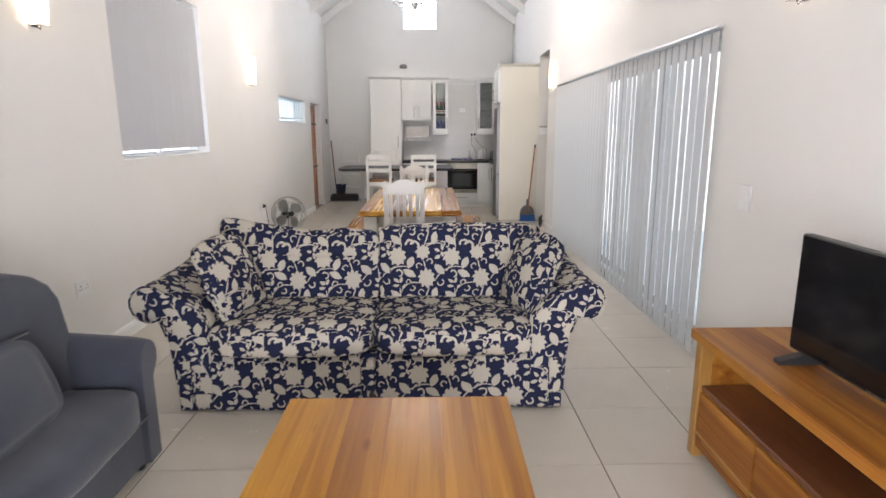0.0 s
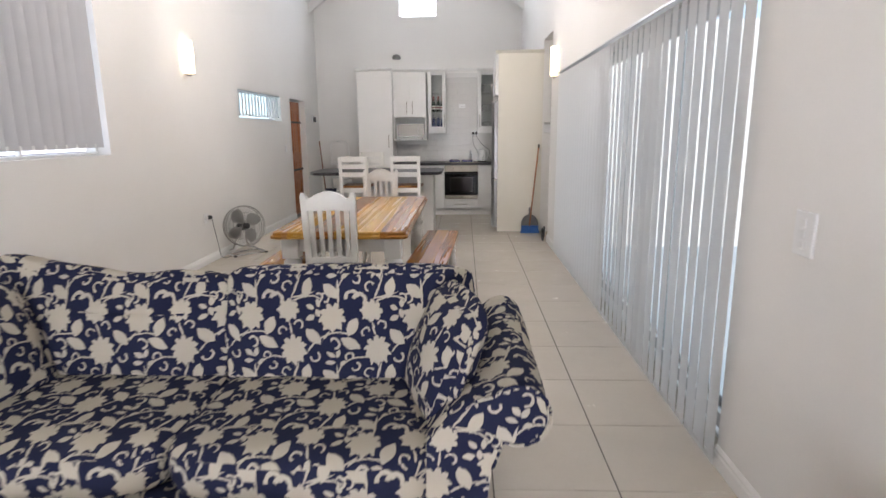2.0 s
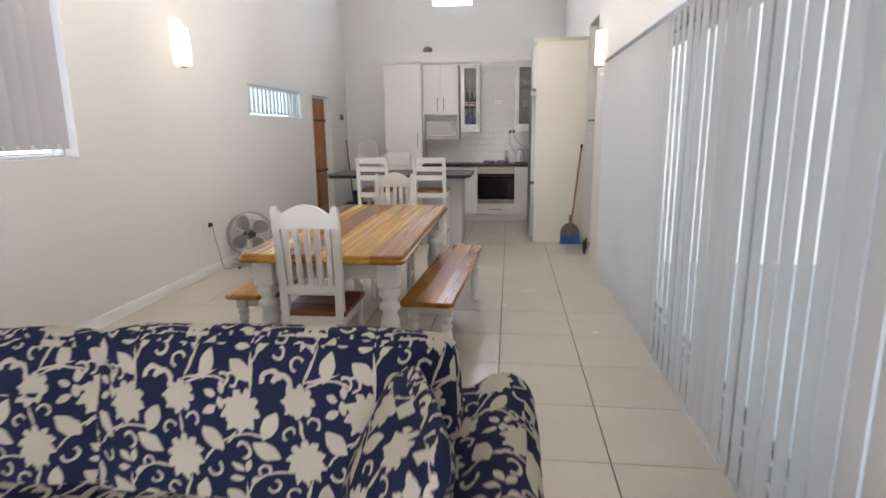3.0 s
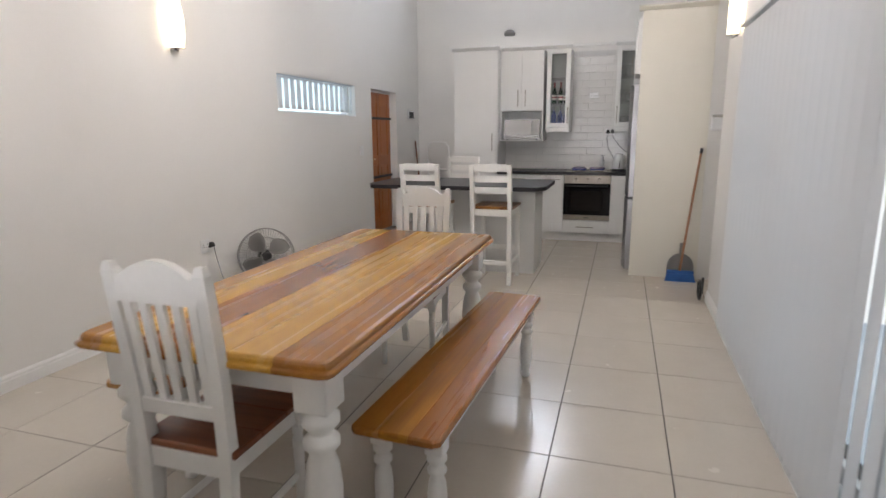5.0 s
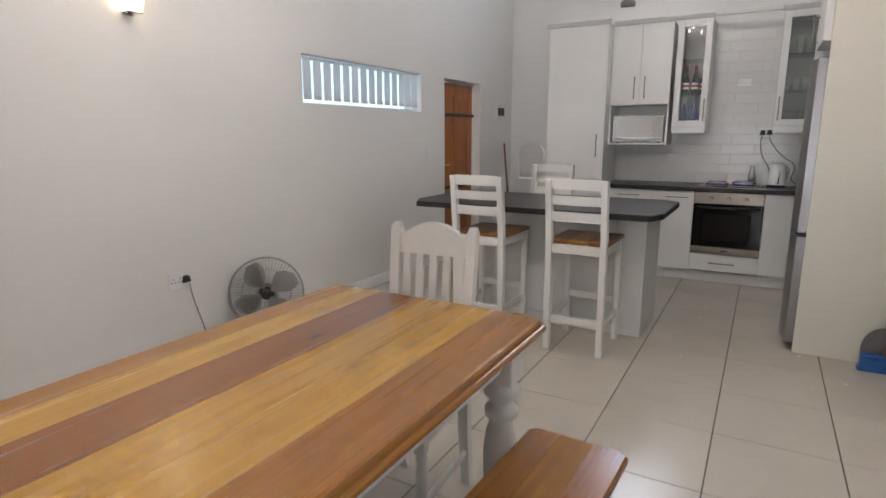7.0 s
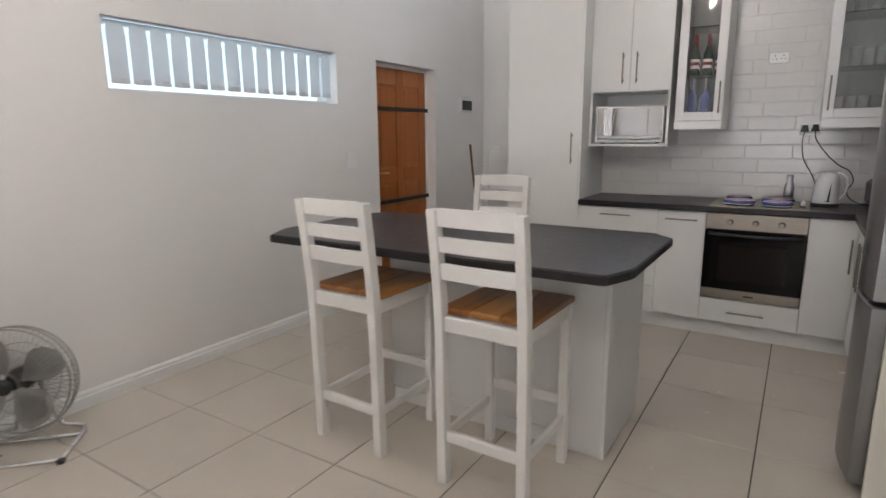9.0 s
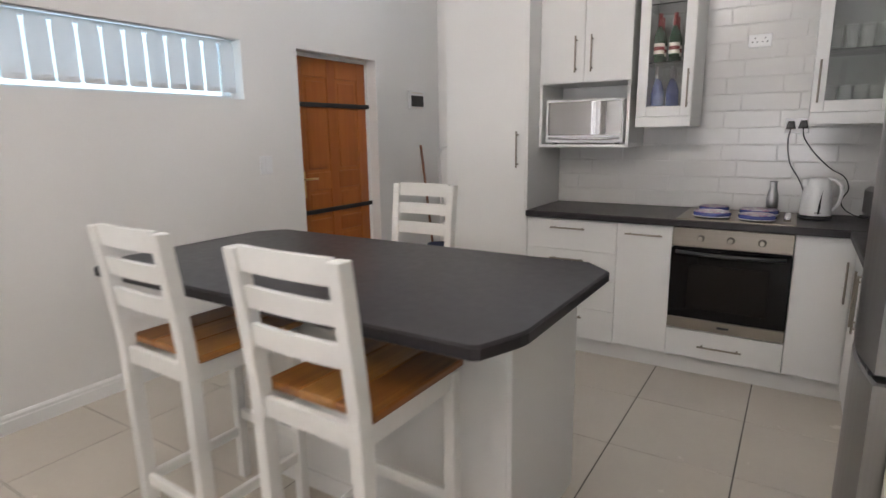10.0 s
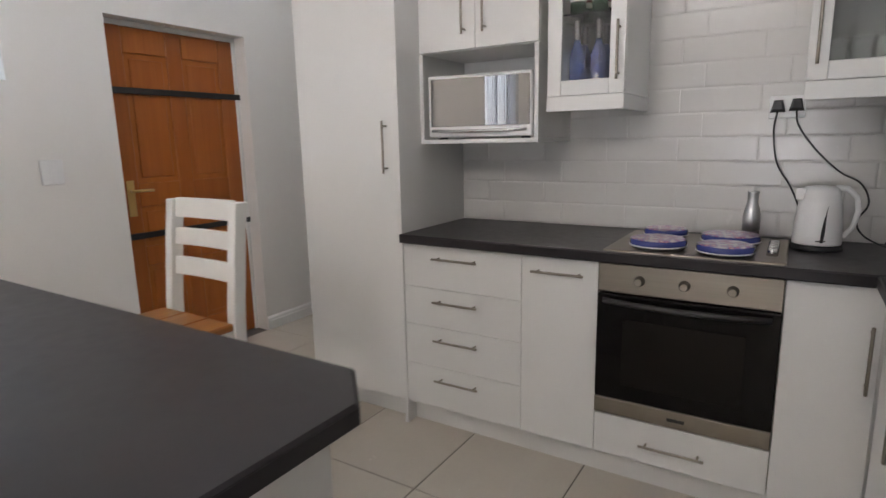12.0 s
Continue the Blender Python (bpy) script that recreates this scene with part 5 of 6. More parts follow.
part("board", slab((0.350, WY - 0.035, 2.495), (0.884, WY + 0.0, 2.535), 0.004), BOARD, lt)

TUMBLER = shader("thin_tumbler_glass", (0.66, 0.70, 0.67), 0.08, Alpha=0.15)
BOTTLE_BLUE = shader("blue_glass", (0.14, 0.22, 0.55), 0.05, Transmission_Weight=0.75, IOR=1.4)
BOTTLE_GREEN = shader("green_glass", (0.03, 0.10, 0.04), 0.06, Transmission_Weight=0.6, IOR=1.4)
LABEL = mottled("paper_label", (0.70, 0.66, 0.58), (0.78, 0.74, 0.66), 0.7, 60.0, 8.0)
REDCAP = shader("red_foil", (0.20, 0.018, 0.016), 0.3)
random.seed(8)
for z, mats, cap in ((1.5115, BOTTLE_BLUE, STEELV), (1.8065, BOTTLE_GREEN, REDCAP)):
    for x, y in ((0.125, 11.0), (0.205, 11.02), (0.27, 11.13), (0.11, 11.14), (0.19, 11.17)):
        b = thing("bottle", "slim %s glass bottle in the cupboard" % ("blue" if mats is BOTTLE_BLUE else "green"), "bottle", pose(x, y, z), "bottles in the cupboard")
        part("glass", lathe(B(), [(0.026, 0), (0.030, 0.006), (0.030, 0.135), (0.026, 0.155), (0.013, 0.190), (0.011, 0.235)], (0, 0, 0), 16), mats, b)
        part("label_band", lathe(B(), [(0.0304, 0.045), (0.0308, 0.046), (0.0308, 0.105), (0.0304, 0.106)], (0, 0, 0), 16), LABEL if mats is BOTTLE_GREEN else BOTTLE_BLUE, b, "paper label" if mats is BOTTLE_GREEN else "")
        part("cap", lathe(B(), [(0.0145, 0.200), (0.0130, 0.205), (0.0125, 0.268), (0.010, 0.272)], (0, 0, 0), 12), cap, b)
        if mats is BOTTLE_GREEN:
            part("red_band", lathe(B(), [(0.0309, 0.066), (0.0312, 0.067), (0.0312, 0.086), (0.0309, 0.087)], (0, 0, 0), 16), REDCAP, b, "red label band")
for z in (1.5115, 1.8065, 2.1265):
    for k in range(4):
        for r in (0, 1):
            x, y = 0.985 + k * 0.066, 11.03 + r * 0.11
            g = thing("drinking_glass", "clear drinking glass on a cupboard shelf", "glass", pose(x, y, z), "glasses in the cupboard")
            h = 0.12 if z < 2 else 0.15
            part("bowl", lathe(B(), [(0.024, 0), (0.026, 0.004), (0.030, h), (0.0285, h), (0.0245, 0.008), (0.002, 0.007)], (0, 0, 0), 16), TUMBLER, g)

# kettle, bottle, toaster, plugs
k = thing("kettle", "white electric kettle with black trim on the worktop", "kettle", pose(0.985, 11.10, WT + 0.040, 0, 0, 20) @ Matrix.Scale(0.93, 4))
part("stand", lathe(B(), [(0.086, 0), (0.088, 0.006), (0.084, 0.018), (0.06, 0.022)], (0, 0, 0), 28), BLACK, k)
bm = lathe(B(), [(0.080, 0.022), (0.082, 0.03), (0.078, 0.10), (0.070, 0.18), (0.062, 0.225), (0.050, 0.238), (0.02, 0.242)], (0, 0, 0), 28)
part("jug", bm, WHITEPL, k)
part("spout", prism(B(), [(-0.066, -0.018), (-0.085, 0.0), (-0.066, 0.018), (-0.055, 0.018), (-0.055, -0.018)], 0.19, 0.232, "z"), WHITEPL, k)
part("grip", tube(B(), [(0.045, -0.01, 0.236), (0.080, -0.018, 0.232), (0.112, -0.026, 0.20), (0.120, -0.028, 0.15), (0.108, -0.026, 0.09), (0.080, -0.02, 0.05)], [0.010, 0.011, 0.010, 0.010, 0.009, 0.008], 10), WHITEPL, k)
bm = B()
for i in range(9):
    f = i / 8
    z = 0.035 + 0.14 * f
    r = 0.0815 - 0.0115 * f + 0.0016
    w = 0.20 * math.sin(math.pi * min(1, f * 0.8 + 0.18)) * (1 - f * 0.75)
    a0 = radians(-98) + 0.28 * f * f - 0.1
    row = [bm.verts.new((r * math.cos(a0 + w * q), r * math.sin(a0 + w * q), z)) for q in (0, 0.5, 1)]
    if i:
        for q in (0, 1):
            bm.faces.new((last[q], last[q + 1], row[q + 1], row[q]))
    last = row
bmesh.ops.solidify(bm, geom=list(bm.faces), thickness=0.001)
part("gauge", bm, BLACK, k, "black curved water gauge")
part("word_mark", slab((-0.035, -0.0835, 0.040), (-0.002, -0.0805, 0.0435)), BLACK, k, "small dark maker line")

fl = thing("oil_flask", "brushed steel flask with clear foot beside the hob", "flask", pose(0.772, 11.185, WT + 0.040) @ Matrix.Scale(0.92, 4))
part("foot", lathe(B(), [(0.030, 0), (0.032, 0.004), (0.032, 0.04), (0.030, 0.042)], (0, 0, 0), 20), GLASS, fl)
part("flask_body", lathe(B(), [(0.033, 0.042), (0.034, 0.10), (0.028, 0.135), (0.020, 0.16), (0.020, 0.19), (0.023, 0.205), (0.020, 0.208)], (0, 0, 0), 20), ALU, fl)

to = thing("toaster", "small steel and black toaster in the corner", "toaster", pose(1.30, 11.17, WT + 0.040, 0, 0, 12))
part("shell", slab((-0.075, -0.12, 0.012), (0.075, 0.12, 0.175), 0.022), STEELV, to)
part("base", slab((-0.078, -0.123, 0.0), (0.078, 0.123, 0.012), 0.003), BLACK, to)
part("end_cap", slab((-0.077, -0.126, 0.012), (-0.05, -0.06, 0.17), 0.008), BLACK, to)
for x in (-0.028, 0.028):
    part("slot", slab((x - 0.010, -0.09, 0.1752), (x + 0.010, 0.09, 0.1765)), BLACK, to)


def wall_plate(name, label, m, w, h, kind):
    t = thing(name, label, "socket" if kind != "switch" else "switch", m)
    part("plate", slab((-w / 2, -0.010, -h / 2), (w / 2, 0, h / 2), 0.003), WHITEPL, t)
    if kind == "switch":
        for z in (-h * 0.24, 0.0, h * 0.24):
            part("rocker", slab((-0.013, -0.014, z - 0.014), (0.013, -0.0095, z + 0.014), 0.002), WHITEPL, t)
    else:
        for x in ((-w * 0.22, w * 0.22) if kind == "double" else (0.0,)):
            for dx, dz in ((0, 0.014), (-0.012, -0.008), (0.012, -0.008)):
                part("hole", lathe(B(), [(0.004, 0), (0.004, 0.0012)], (0, 0, 0), 10, Matrix.Translation((x + dx, -0.0095, dz)) @ Matrix.Rotation(radians(90), 4, "X")), BLACK, t)
    return t


def plug(m):
    t = thing("plug", "black three-pin plug in the socket", "plug", m, "plugs")
    bm = B()
    stack(bm, lambda i: [(-0.026 + i, -0.020 + i), (0.026 - i, -0.020 + i), (0.015 - i * 0.5, 0.026 - i), (-0.015 + i * 0.5, 0.026 - i)], [(0, 0), (0.018, 0.002), (0.034, 0.010)])
    bm.transform(Matrix.Rotation(radians(90), 4, "X"))
    part("shell", bm, BLACK, t)
    return t


wall_plate("wall_socket", "white double socket on the tiled wall", pose(0.625, BY - 0.010, 1.92), 0.12, 0.072, "double")
wall_plate("wall_socket", "white double socket on the tiled wall", pose(0.855, BY - 0.010, 1.432), 0.12, 0.085, "double")
plug(pose(0.825, BY - 0.021, 1.432))
plug(pose(0.886, BY - 0.021, 1.435))


def cord(name, label, pts, r=0.0032):
    c = thing(name, label, "cord")
    # a soft curve through the points
    P = [Vector(p) for p in pts]
    P = [P[0] * 2 - P[1]] + P + [P[-1] * 2 - P[-2]]
    out = []
    for i in range(1, len(P) - 2):
        a, b, q, d = P[i - 1:i + 3]
        for s in range(6):
            f = s / 6
            out.append(0.5 * ((2 * b) + (q - a) * f + (2 * a - 5 * b + 4 * q - d) * f * f + (3 * b - a - 3 * q + d) * f ** 3))
    out.append(P[-2])
    part("wire", tube(B(), out, r, 7), BLACK, c)


cord("power_cord", "black kettle cord hanging from the plug", [(0.825, 11.262, 1.415), (0.818, 11.262, 1.34), (0.838, 11.262, 1.22), (0.890, 11.265, 1.13), (0.925, 11.262, 1.04), (0.92, 11.24, 0.95), (0.95, 11.2, 0.932)])
cord("power_cord", "black toaster cord looped over the kettle handle", [(0.886, 11.262, 1.418), (0.898, 11.262, 1.36), (0.960, 11.262, 1.27), (1.04, 11.255, 1.19), (1.10, 11.15, 1.155), (1.125, 11.12, 1.09), (1.10, 11.16, 1.02), (1.13, 11.18, 0.965), (1.20, 11.15, 0.935), (1.24, 11.14, 0.945)])

# fridge
fr = thing("fridge", "tall silver fridge-freezer with curved doors", "fridge", pose(1.104, 9.10, 0))
part("body", slab((0.06, 0.0, 0.03), (0.64, 0.47, 1.88), 0.008), STEELV, fr)
for z0, z1 in ((0.05, 0.772), (0.790, 1.88)):
    def bow(ins, z0=z0):
        pts = []
        for i in range(11):
            f = i / 10
            pts.append((-0.004 - 0.028 * math.sin(math.pi * f) + ins, 0.0 + ins + (0.47 - 2 * ins) * f))
        return [(0.058, 0.0 + ins)] + pts + [(0.058, 0.47 - ins)]
    bm = stack(B(), bow, [(z0, 0.008), (z0 + 0.006, 0.0), (z1 - 0.006, 0.0), (z1, 0.008)], False)
    bmesh.ops.recalc_face_normals(bm, faces=bm.faces)
    dr = part("door", bm, STEELV, fr, "brushed silver door")
    if z0 < 0.5:
        part("grip", slab((-0.012, 0.05, z1 + 0.002), (0.05, 0.42, z1 + 0.016), 0.003), BLACK, dr, "dark recessed grip")
for y in (0.06, 0.41):
    part("foot", lathe(B(), [(0.02, 0), (0.02, 0.03)], (0.10, y, 0), 10), BLACK, fr)
    part("foot", lathe(B(), [(0.02, 0), (0.02, 0.03)], (0.60, y, 0), 10), BLACK, fr)

u = thing("fridge_cupboard", "white cupboard above the fridge with steel handle", "cabinet")
part("carcass", slab((1.125, 9.085, 1.97), (XR, FRY, 2.49)), BOARD, u)
dr = part("door", slab((1.106, 9.087, 1.973), (1.1245, FRY - 0.002, 2.488), 0.0015), BOARD, u)
handle(dr, (1.106, 9.54, 2.02), (1.106, 9.54, 2.18), (-1, 0, 0))
part("side_panel", slab((1.10, FRY, 1.50), (XR, FRY + 0.018, 2.49), 0.001), BOARD, u)

# cream panel that hides the fridge's side
fp = setting("wall_fridge_side", slab((1.148, 9.05, 0.0), (XR, 9.082, 2.535)), CREAM, "cream panel beside the fridge", "wall")
setting("trim_fridge_top", prism(B(), [(9.005, 2.575), (9.005, 2.562), (9.04, 2.536), (9.10, 2.536), (9.10, 2.575)], 1.108, XR, "x"), CREAM, "cream cornice strip", "trim")

# grey pot on top of the part-height wall
pt = thing("ornament", "small grey round pot on the ledge above the cupboards", "ornament", pose(-0.56, 11.38, 2.74))
part("pot", lathe(B(), [(0.05, 0), (0.075, 0.02), (0.08, 0.05), (0.06, 0.08), (0.03, 0.095)], (0, 0, 0), 18), GREYPL, pt)


# ---------------------------------------------------------------- lamps
def wall_lamp(m):
    t = thing("wall_lamp", "lit frosted glass wall lamp with chrome bracket", "wall lamp", m, "wall lamps")
    # local: wall at y = 0, lamp toward -y, base at z = 0
    part("bracket", slab((-0.03, -0.02, 0.02), (0.03, 0.0, 0.14), 0.004), CHROME, t)
    part("arm", tube(B(), [(0, -0.01, 0.03), (0, -0.05, 0.012), (0, -0.055, 0.03)], 0.006, 8), CHROME, t)
    part("shelf", slab((-0.045, -0.085, 0.028), (0.045, -0.012, 0.036), 0.003), CHROME, t)
    bm = B()
    rows = []
    for i in range(9):
        f = i / 8
        z = 0.038 + 0.335 * f
        w = 0.050 + 0.048 * math.sin(math.pi * (f * 0.84 + 0.10))
        row = []
        for q in range(13):
            a = math.pi * q / 12
            row.append(bm.verts.new((w * math.cos(a), -0.022 - (0.066) * math.sin(a), z)))
        rows.append(row)
    for r0, r1 in zip(rows, rows[1:]):
        for q in range(12):
            bm.faces.new((r0[q], r1[q], r1[q + 1], r0[q + 1])).smooth = True
    bm.faces.new(rows[0]), bm.faces.new(rows[-1][::-1])
    for r0, r1 in zip(rows, rows[1:]):
        bm.faces.new((r0[12], r1[12], r1[0], r0[0]))
    bmesh.ops.recalc_face_normals(bm, faces=bm.faces)
    part("shade", bm, SHADE, t, "glowing frosted glass shade")
    return t


w1 = wall_lamp(pose(XL, 6.86, 2.05, 0, 0, 90))
copy_thing(w1, pose(XL, 2.93, 2.07, 0, 0, 90))
copy_thing(w1, pose(XR, 7.84, 2.07, 0, 0, -90))
copy_thing(w1, pose(XR, 2.26, 2.07, 0, 0, -90))


def chandelier():
    t = thing("chandelier", "silver chandelier with lit candle bulbs and glass drops", "chandelier", pose(-0.18, 6.45, 2.88))
    part("rod", tube(B(), [(0, 0, 0.10), (0, 0, 1.0), (0, 0, RIDGE - 2.88 - 0.03)], 0.006, 8), CHROME, t)
    part("stem", lathe(B(), [(0.008, 0.0), (0.03, 0.03), (0.045, 0.07), (0.02, 0.11), (0.03, 0.16), (0.012, 0.24)], (0, 0, 0), 16), CHROME, t)
    part("ceiling_rose", lathe(B(), [(0.06, 0), (0.04, 0.05)], (0, 0, RIDGE - 2.88 - 0.07), 16), CHROME, t)
    for k in range(6):
        a = radians(60 * k + 12)
        c, s = math.cos(a), math.sin(a)
        arm = part("arm", tube(B(), [(r * c, r * s, z) for r, z in ((0.03, 0.08), (0.10, 0.03), (0.19, 0.03), (0.245, 0.07), (0.25, 0.11))], 0.006, 8), CHROME, t)
        part("cup", lathe(B(), [(0.012, 0.11), (0.036, 0.122), (0.034, 0.128), (0.012, 0.13)], (0.25 * c, 0.25 * s, 0), 14), GLASS, arm)
        part("candle", lathe(B(), [(0.011, 0.13), (0.011, 0.20)], (0.25 * c, 0.25 * s, 0), 10), WHITEPL, arm)
        part("bulb", lathe(B(), [(0.008, 0.20), (0.019, 0.222), (0.016, 0.25), (0.003, 0.285)], (0.25 * c, 0.25 * s, 0), 12), BULB, arm, "lit candle bulb")
        for q, (r, z) in enumerate(((0.25, 0.085), (0.17, 0.0), (0.10, 0.0))):
            part("drop", lathe(B(), [(0.001, -0.03), (0.009, -0.012), (0.002, 0.008)], (r * c, r * s, z), 8), GLASS, arm)


chandelier()


# ---------------------------------------------------------------- small things along the walls
wall_plate("wall_socket", "white double socket low on the wall", pose(XL, 3.06, 0.51, 0, 0, 90), 0.15, 0.105, "double")
wall_plate("wall_socket", "white socket low on the wall", pose(XL, 7.00, 0.52, 0, 0, 90), 0.11, 0.11, "double")
wall_plate("light_switch", "white light switch by the door", pose(XL, 10.10, 1.215, 0, 0, 90), 0.105, 0.125, "switch")
wall_plate("light_switch", "white light switch beside the blinds", pose(XR, 2.61, 1.125, 0, 0, -90), 0.11, 0.15, "switch")
plug(pose(XL + 0.010, 7.06, 0.52, 0, 0, 90))

db = thing("distribution_board", "small white fuse box with dark smoked door", "fuse box", pose(XL, 11.96, 1.725, 0, 0, 90))
part("box", slab((-0.13, -0.02, -0.075), (0.13, 0, 0.09), 0.004), WHITEPL, db)
part("smoked_door", slab((-0.10, -0.026, -0.055), (0.10, -0.0205, 0.045), 0.003), BLACK, db, "dark smoked door")
for z in (-0.066, 0.07):
    part("label_strip", slab((-0.09, -0.0215, z - 0.006), (0.09, -0.0205, z + 0.006)), LABEL, db)

ic = thing("intercom", "white wall intercom with silver top strip", "intercom", pose(1.87, PS[1], 1.51))
part("housing", stack(B(), lambda i: round_rect(-0.07 + i, -0.075 + i, 0.07 - i, 0.075 - i, 0.02, 4), [(0, 0), (0.022, 0.002), (0.030, 0.010)]), WHITEPL, ic)
part("silver_strip", slab((-0.065, -0.034, 0.045), (0.065, -0.0, 0.072), 0.003), CHROME, ic)
for ob in ic.children:
    if ob.name.startswith("housing"):
        ob.matrix_local = Matrix.Rotation(radians(90), 4, "X")


def floor_fan():
    t = thing("floor_fan", "chrome wire floor fan with metal blades", "fan", pose(-2.055, 7.52, 0, 0, 0, 45))
    # local: blows toward -y
    r, cz = 0.250, 0.345
    tilt = Matrix.Translation((0, 0, cz)) @ Matrix.Rotation(radians(-8), 4, "X")
    for rad, yy in ((r, 0.0), (r * 0.985, -0.045), (r * 0.985, 0.045), (r * 0.66, -0.072), (r * 0.66, 0.072), (0.06, -0.082), (0.06, 0.082)):
        part("cage_ring", tube(B(), [tilt @ Vector((rad * math.cos(a), yy, rad * math.sin(a))) for a in (2 * math.pi * i / 40 for i in range(40))], 0.004 if rad > 0.2 else 0.002, 6, True), GUNMETAL, t)
    for side in (-1, 1):
        bm = B()
        for k in range(60):
            a = 2 * math.pi * k / 60
            tube(bm, [tilt @ Vector((q * math.cos(a + sw), side * yy, q * math.sin(a + sw))) for q, yy, sw in ((0.05, 0.082, 0), (0.165, 0.072, 0.06), (0.246, 0.045, 0.1), (0.250, 0.002, 0.1))], 0.0012, 4)
        tagged(part("wire_guard", bm, GUNMETAL, t), kind="stuff")
    for k in range(4):
        a0 = radians(90 * k + 20)
        bm = B()
        rows = []
        for i in range(7):
            q = 0.035 + 0.19 * i / 6
            sp = 1.15 * math.sin(math.pi * (0.15 + 0.75 * i / 6))
            rows.append([tilt @ Vector((q * math.cos(a0 + sp * (j / 4 - 0.3)), 0.03 * (j / 4 - 0.5), q * math.sin(a0 + sp * (j / 4 - 0.3)))) for j in range(5)])
        vs = [[bm.verts.new(p) for p in row] for row in rows]
        for r0, r1 in zip(vs, vs[1:]):
            for j in range(4):
                bm.faces.new((r0[j], r0[j + 1], r1[j + 1], r1[j])).smooth = True
        bmesh.ops.solidify(bm, geom=list(bm.faces), thickness=0.0015)
        part("blade", bm, GUNMETAL, t, "dull silver metal blade")
    part("hub", lathe(B(), [(0.034, 0), (0.036, 0.006), (0.032, 0.018), (0.012, 0.022)], (0, 0, 0), 20, tilt @ Matrix.Translation((0, -0.078, 0)) @ Matrix.Rotation(radians(90), 4, "X")), BLACK, t, "black hub badge")
    part("motor", lathe(B(), [(0.045, 0), (0.055, 0.02), (0.052, 0.10), (0.03, 0.125)], (0, 0, 0), 20, tilt @ Matrix.Translation((0, 0.03, 0)) @ Matrix.Rotation(radians(-90), 4, "X")), BLACK, t)
    for s in (-1, 1):
        part("stand", tube(B(), [(s * 0.20, -0.14, 0.011), (s * 0.20, 0.13, 0.011), (s * 0.19, 0.16, 0.03), (s * 0.10, 0.16, 0.05), (s * 0.06, 0.13, 0.18), (s * 0.055, 0.10, cz)], 0.011, 8), CHROME, t)
        part("rubber_foot", slab((s * 0.20 - 0.015, -0.15, 0), (s * 0.20 + 0.015, -0.12, 0.022), 0.004), BLACK, t)
    part("front_bar", tube(B(), [(-0.20, -0.13, 0.012), (0.20, -0.13, 0.012)], 0.010, 8), CHROME, t)
    part("rear_bar", tube(B(), [(-0.20, 0.10, 0.012), (0.20, 0.10, 0.012)], 0.010, 8), CHROME, t)


floor_fan()
cord("power_cord", "black fan cord from the socket to the floor", [(XL + 0.045, 7.06, 0.50), (XL + 0.05, 7.075, 0.40), (XL + 0.06, 7.12, 0.22), (XL + 0.06, 7.17, 0.06), (XL + 0.07, 7.24, 0.006), (XL + 0.12, 7.34, 0.005), (XL + 0.18, 7.45, 0.008)])

# broom and dustpan leaning on the cream panel
br = thing("broom", "wooden-handled broom with blue bristles leaning on the wall", "broom")
part("handle", tube(B(), [(1.615, 8.93, 0.10), (1.635, 8.95, 0.30), (1.735, 9.032, 1.255)], 0.0115, 10), STICK, br)
part("grip_end", tube(B(), [(1.732, 9.0295, 1.225), (1.737, 9.034, 1.275)], 0.013, 10), BLACK, br)
part("head", slab((1.50, 8.91, 0.075), (1.745, 8.96, 0.105), 0.008), BLUEPL, br)
bm = B()
prism(bm, [(1.505, 0.075), (1.74, 0.075), (1.76, 0.0), (1.485, 0.0)][::-1], 8.905, 8.965, "y")
bmesh.ops.recalc_face_normals(bm, faces=bm.faces)
part("bristles", bm, BLUEPL, br, "blue bristles")
dp = thing("dustpan", "grey plastic dustpan clipped behind the broom", "dustpan")
out = []
for k in range(11):
    a = math.pi * k / 10
    out.append((1.62 + 0.115 * math.cos(a), 0.13 + 0.13 * math.sin(a)))
out = [(1.735, 0.004)] + out + [(1.505, 0.004)]
bm = prism(B(), out, 8.985, 8.991, "y")
bmesh.ops.recalc_face_normals(bm, faces=bm.faces)
part("pan", bm, GREYPL, dp)
part("pan_rim", tube(B(), [(u, 8.98, v) for u, v in out], 0.008, 6), GREYPL, dp)
part("pan_grip", slab((1.605, 8.970, 0.25), (1.635, 8.995, 0.37), 0.006), GREYPL, dp)

# rubber-tyred stop wheel at the wall's end
wh = thing("stop_wheel", "black spoked wheel on a bracket by the wall corner", "wheel", pose(1.72, 8.30, 0))
part("tyre", tube(B(), [(0.0, 0.085 * math.cos(a), 0.090 + 0.080 * math.sin(a)) for a in (2 * math.pi * i / 28 for i in range(28))], 0.010, 8, True), BLACK, wh)
for k in range(5):
    a = 2 * math.pi * k / 5 + 0.3
    part("spoke", tube(B(), [(0, 0, 0.09), (0, 0.08 * math.cos(a), 0.09 + 0.075 * math.sin(a))], 0.006, 6), BLACK, wh)
part("bracket", slab((0.012, -0.012, 0.06), (0.03, 0.02, 0.20), 0.003), BLACK, wh)
part("axle", tube(B(), [(-0.015, 0, 0.09), (0.03, 0, 0.09)], 0.012, 8), BLACK, wh)

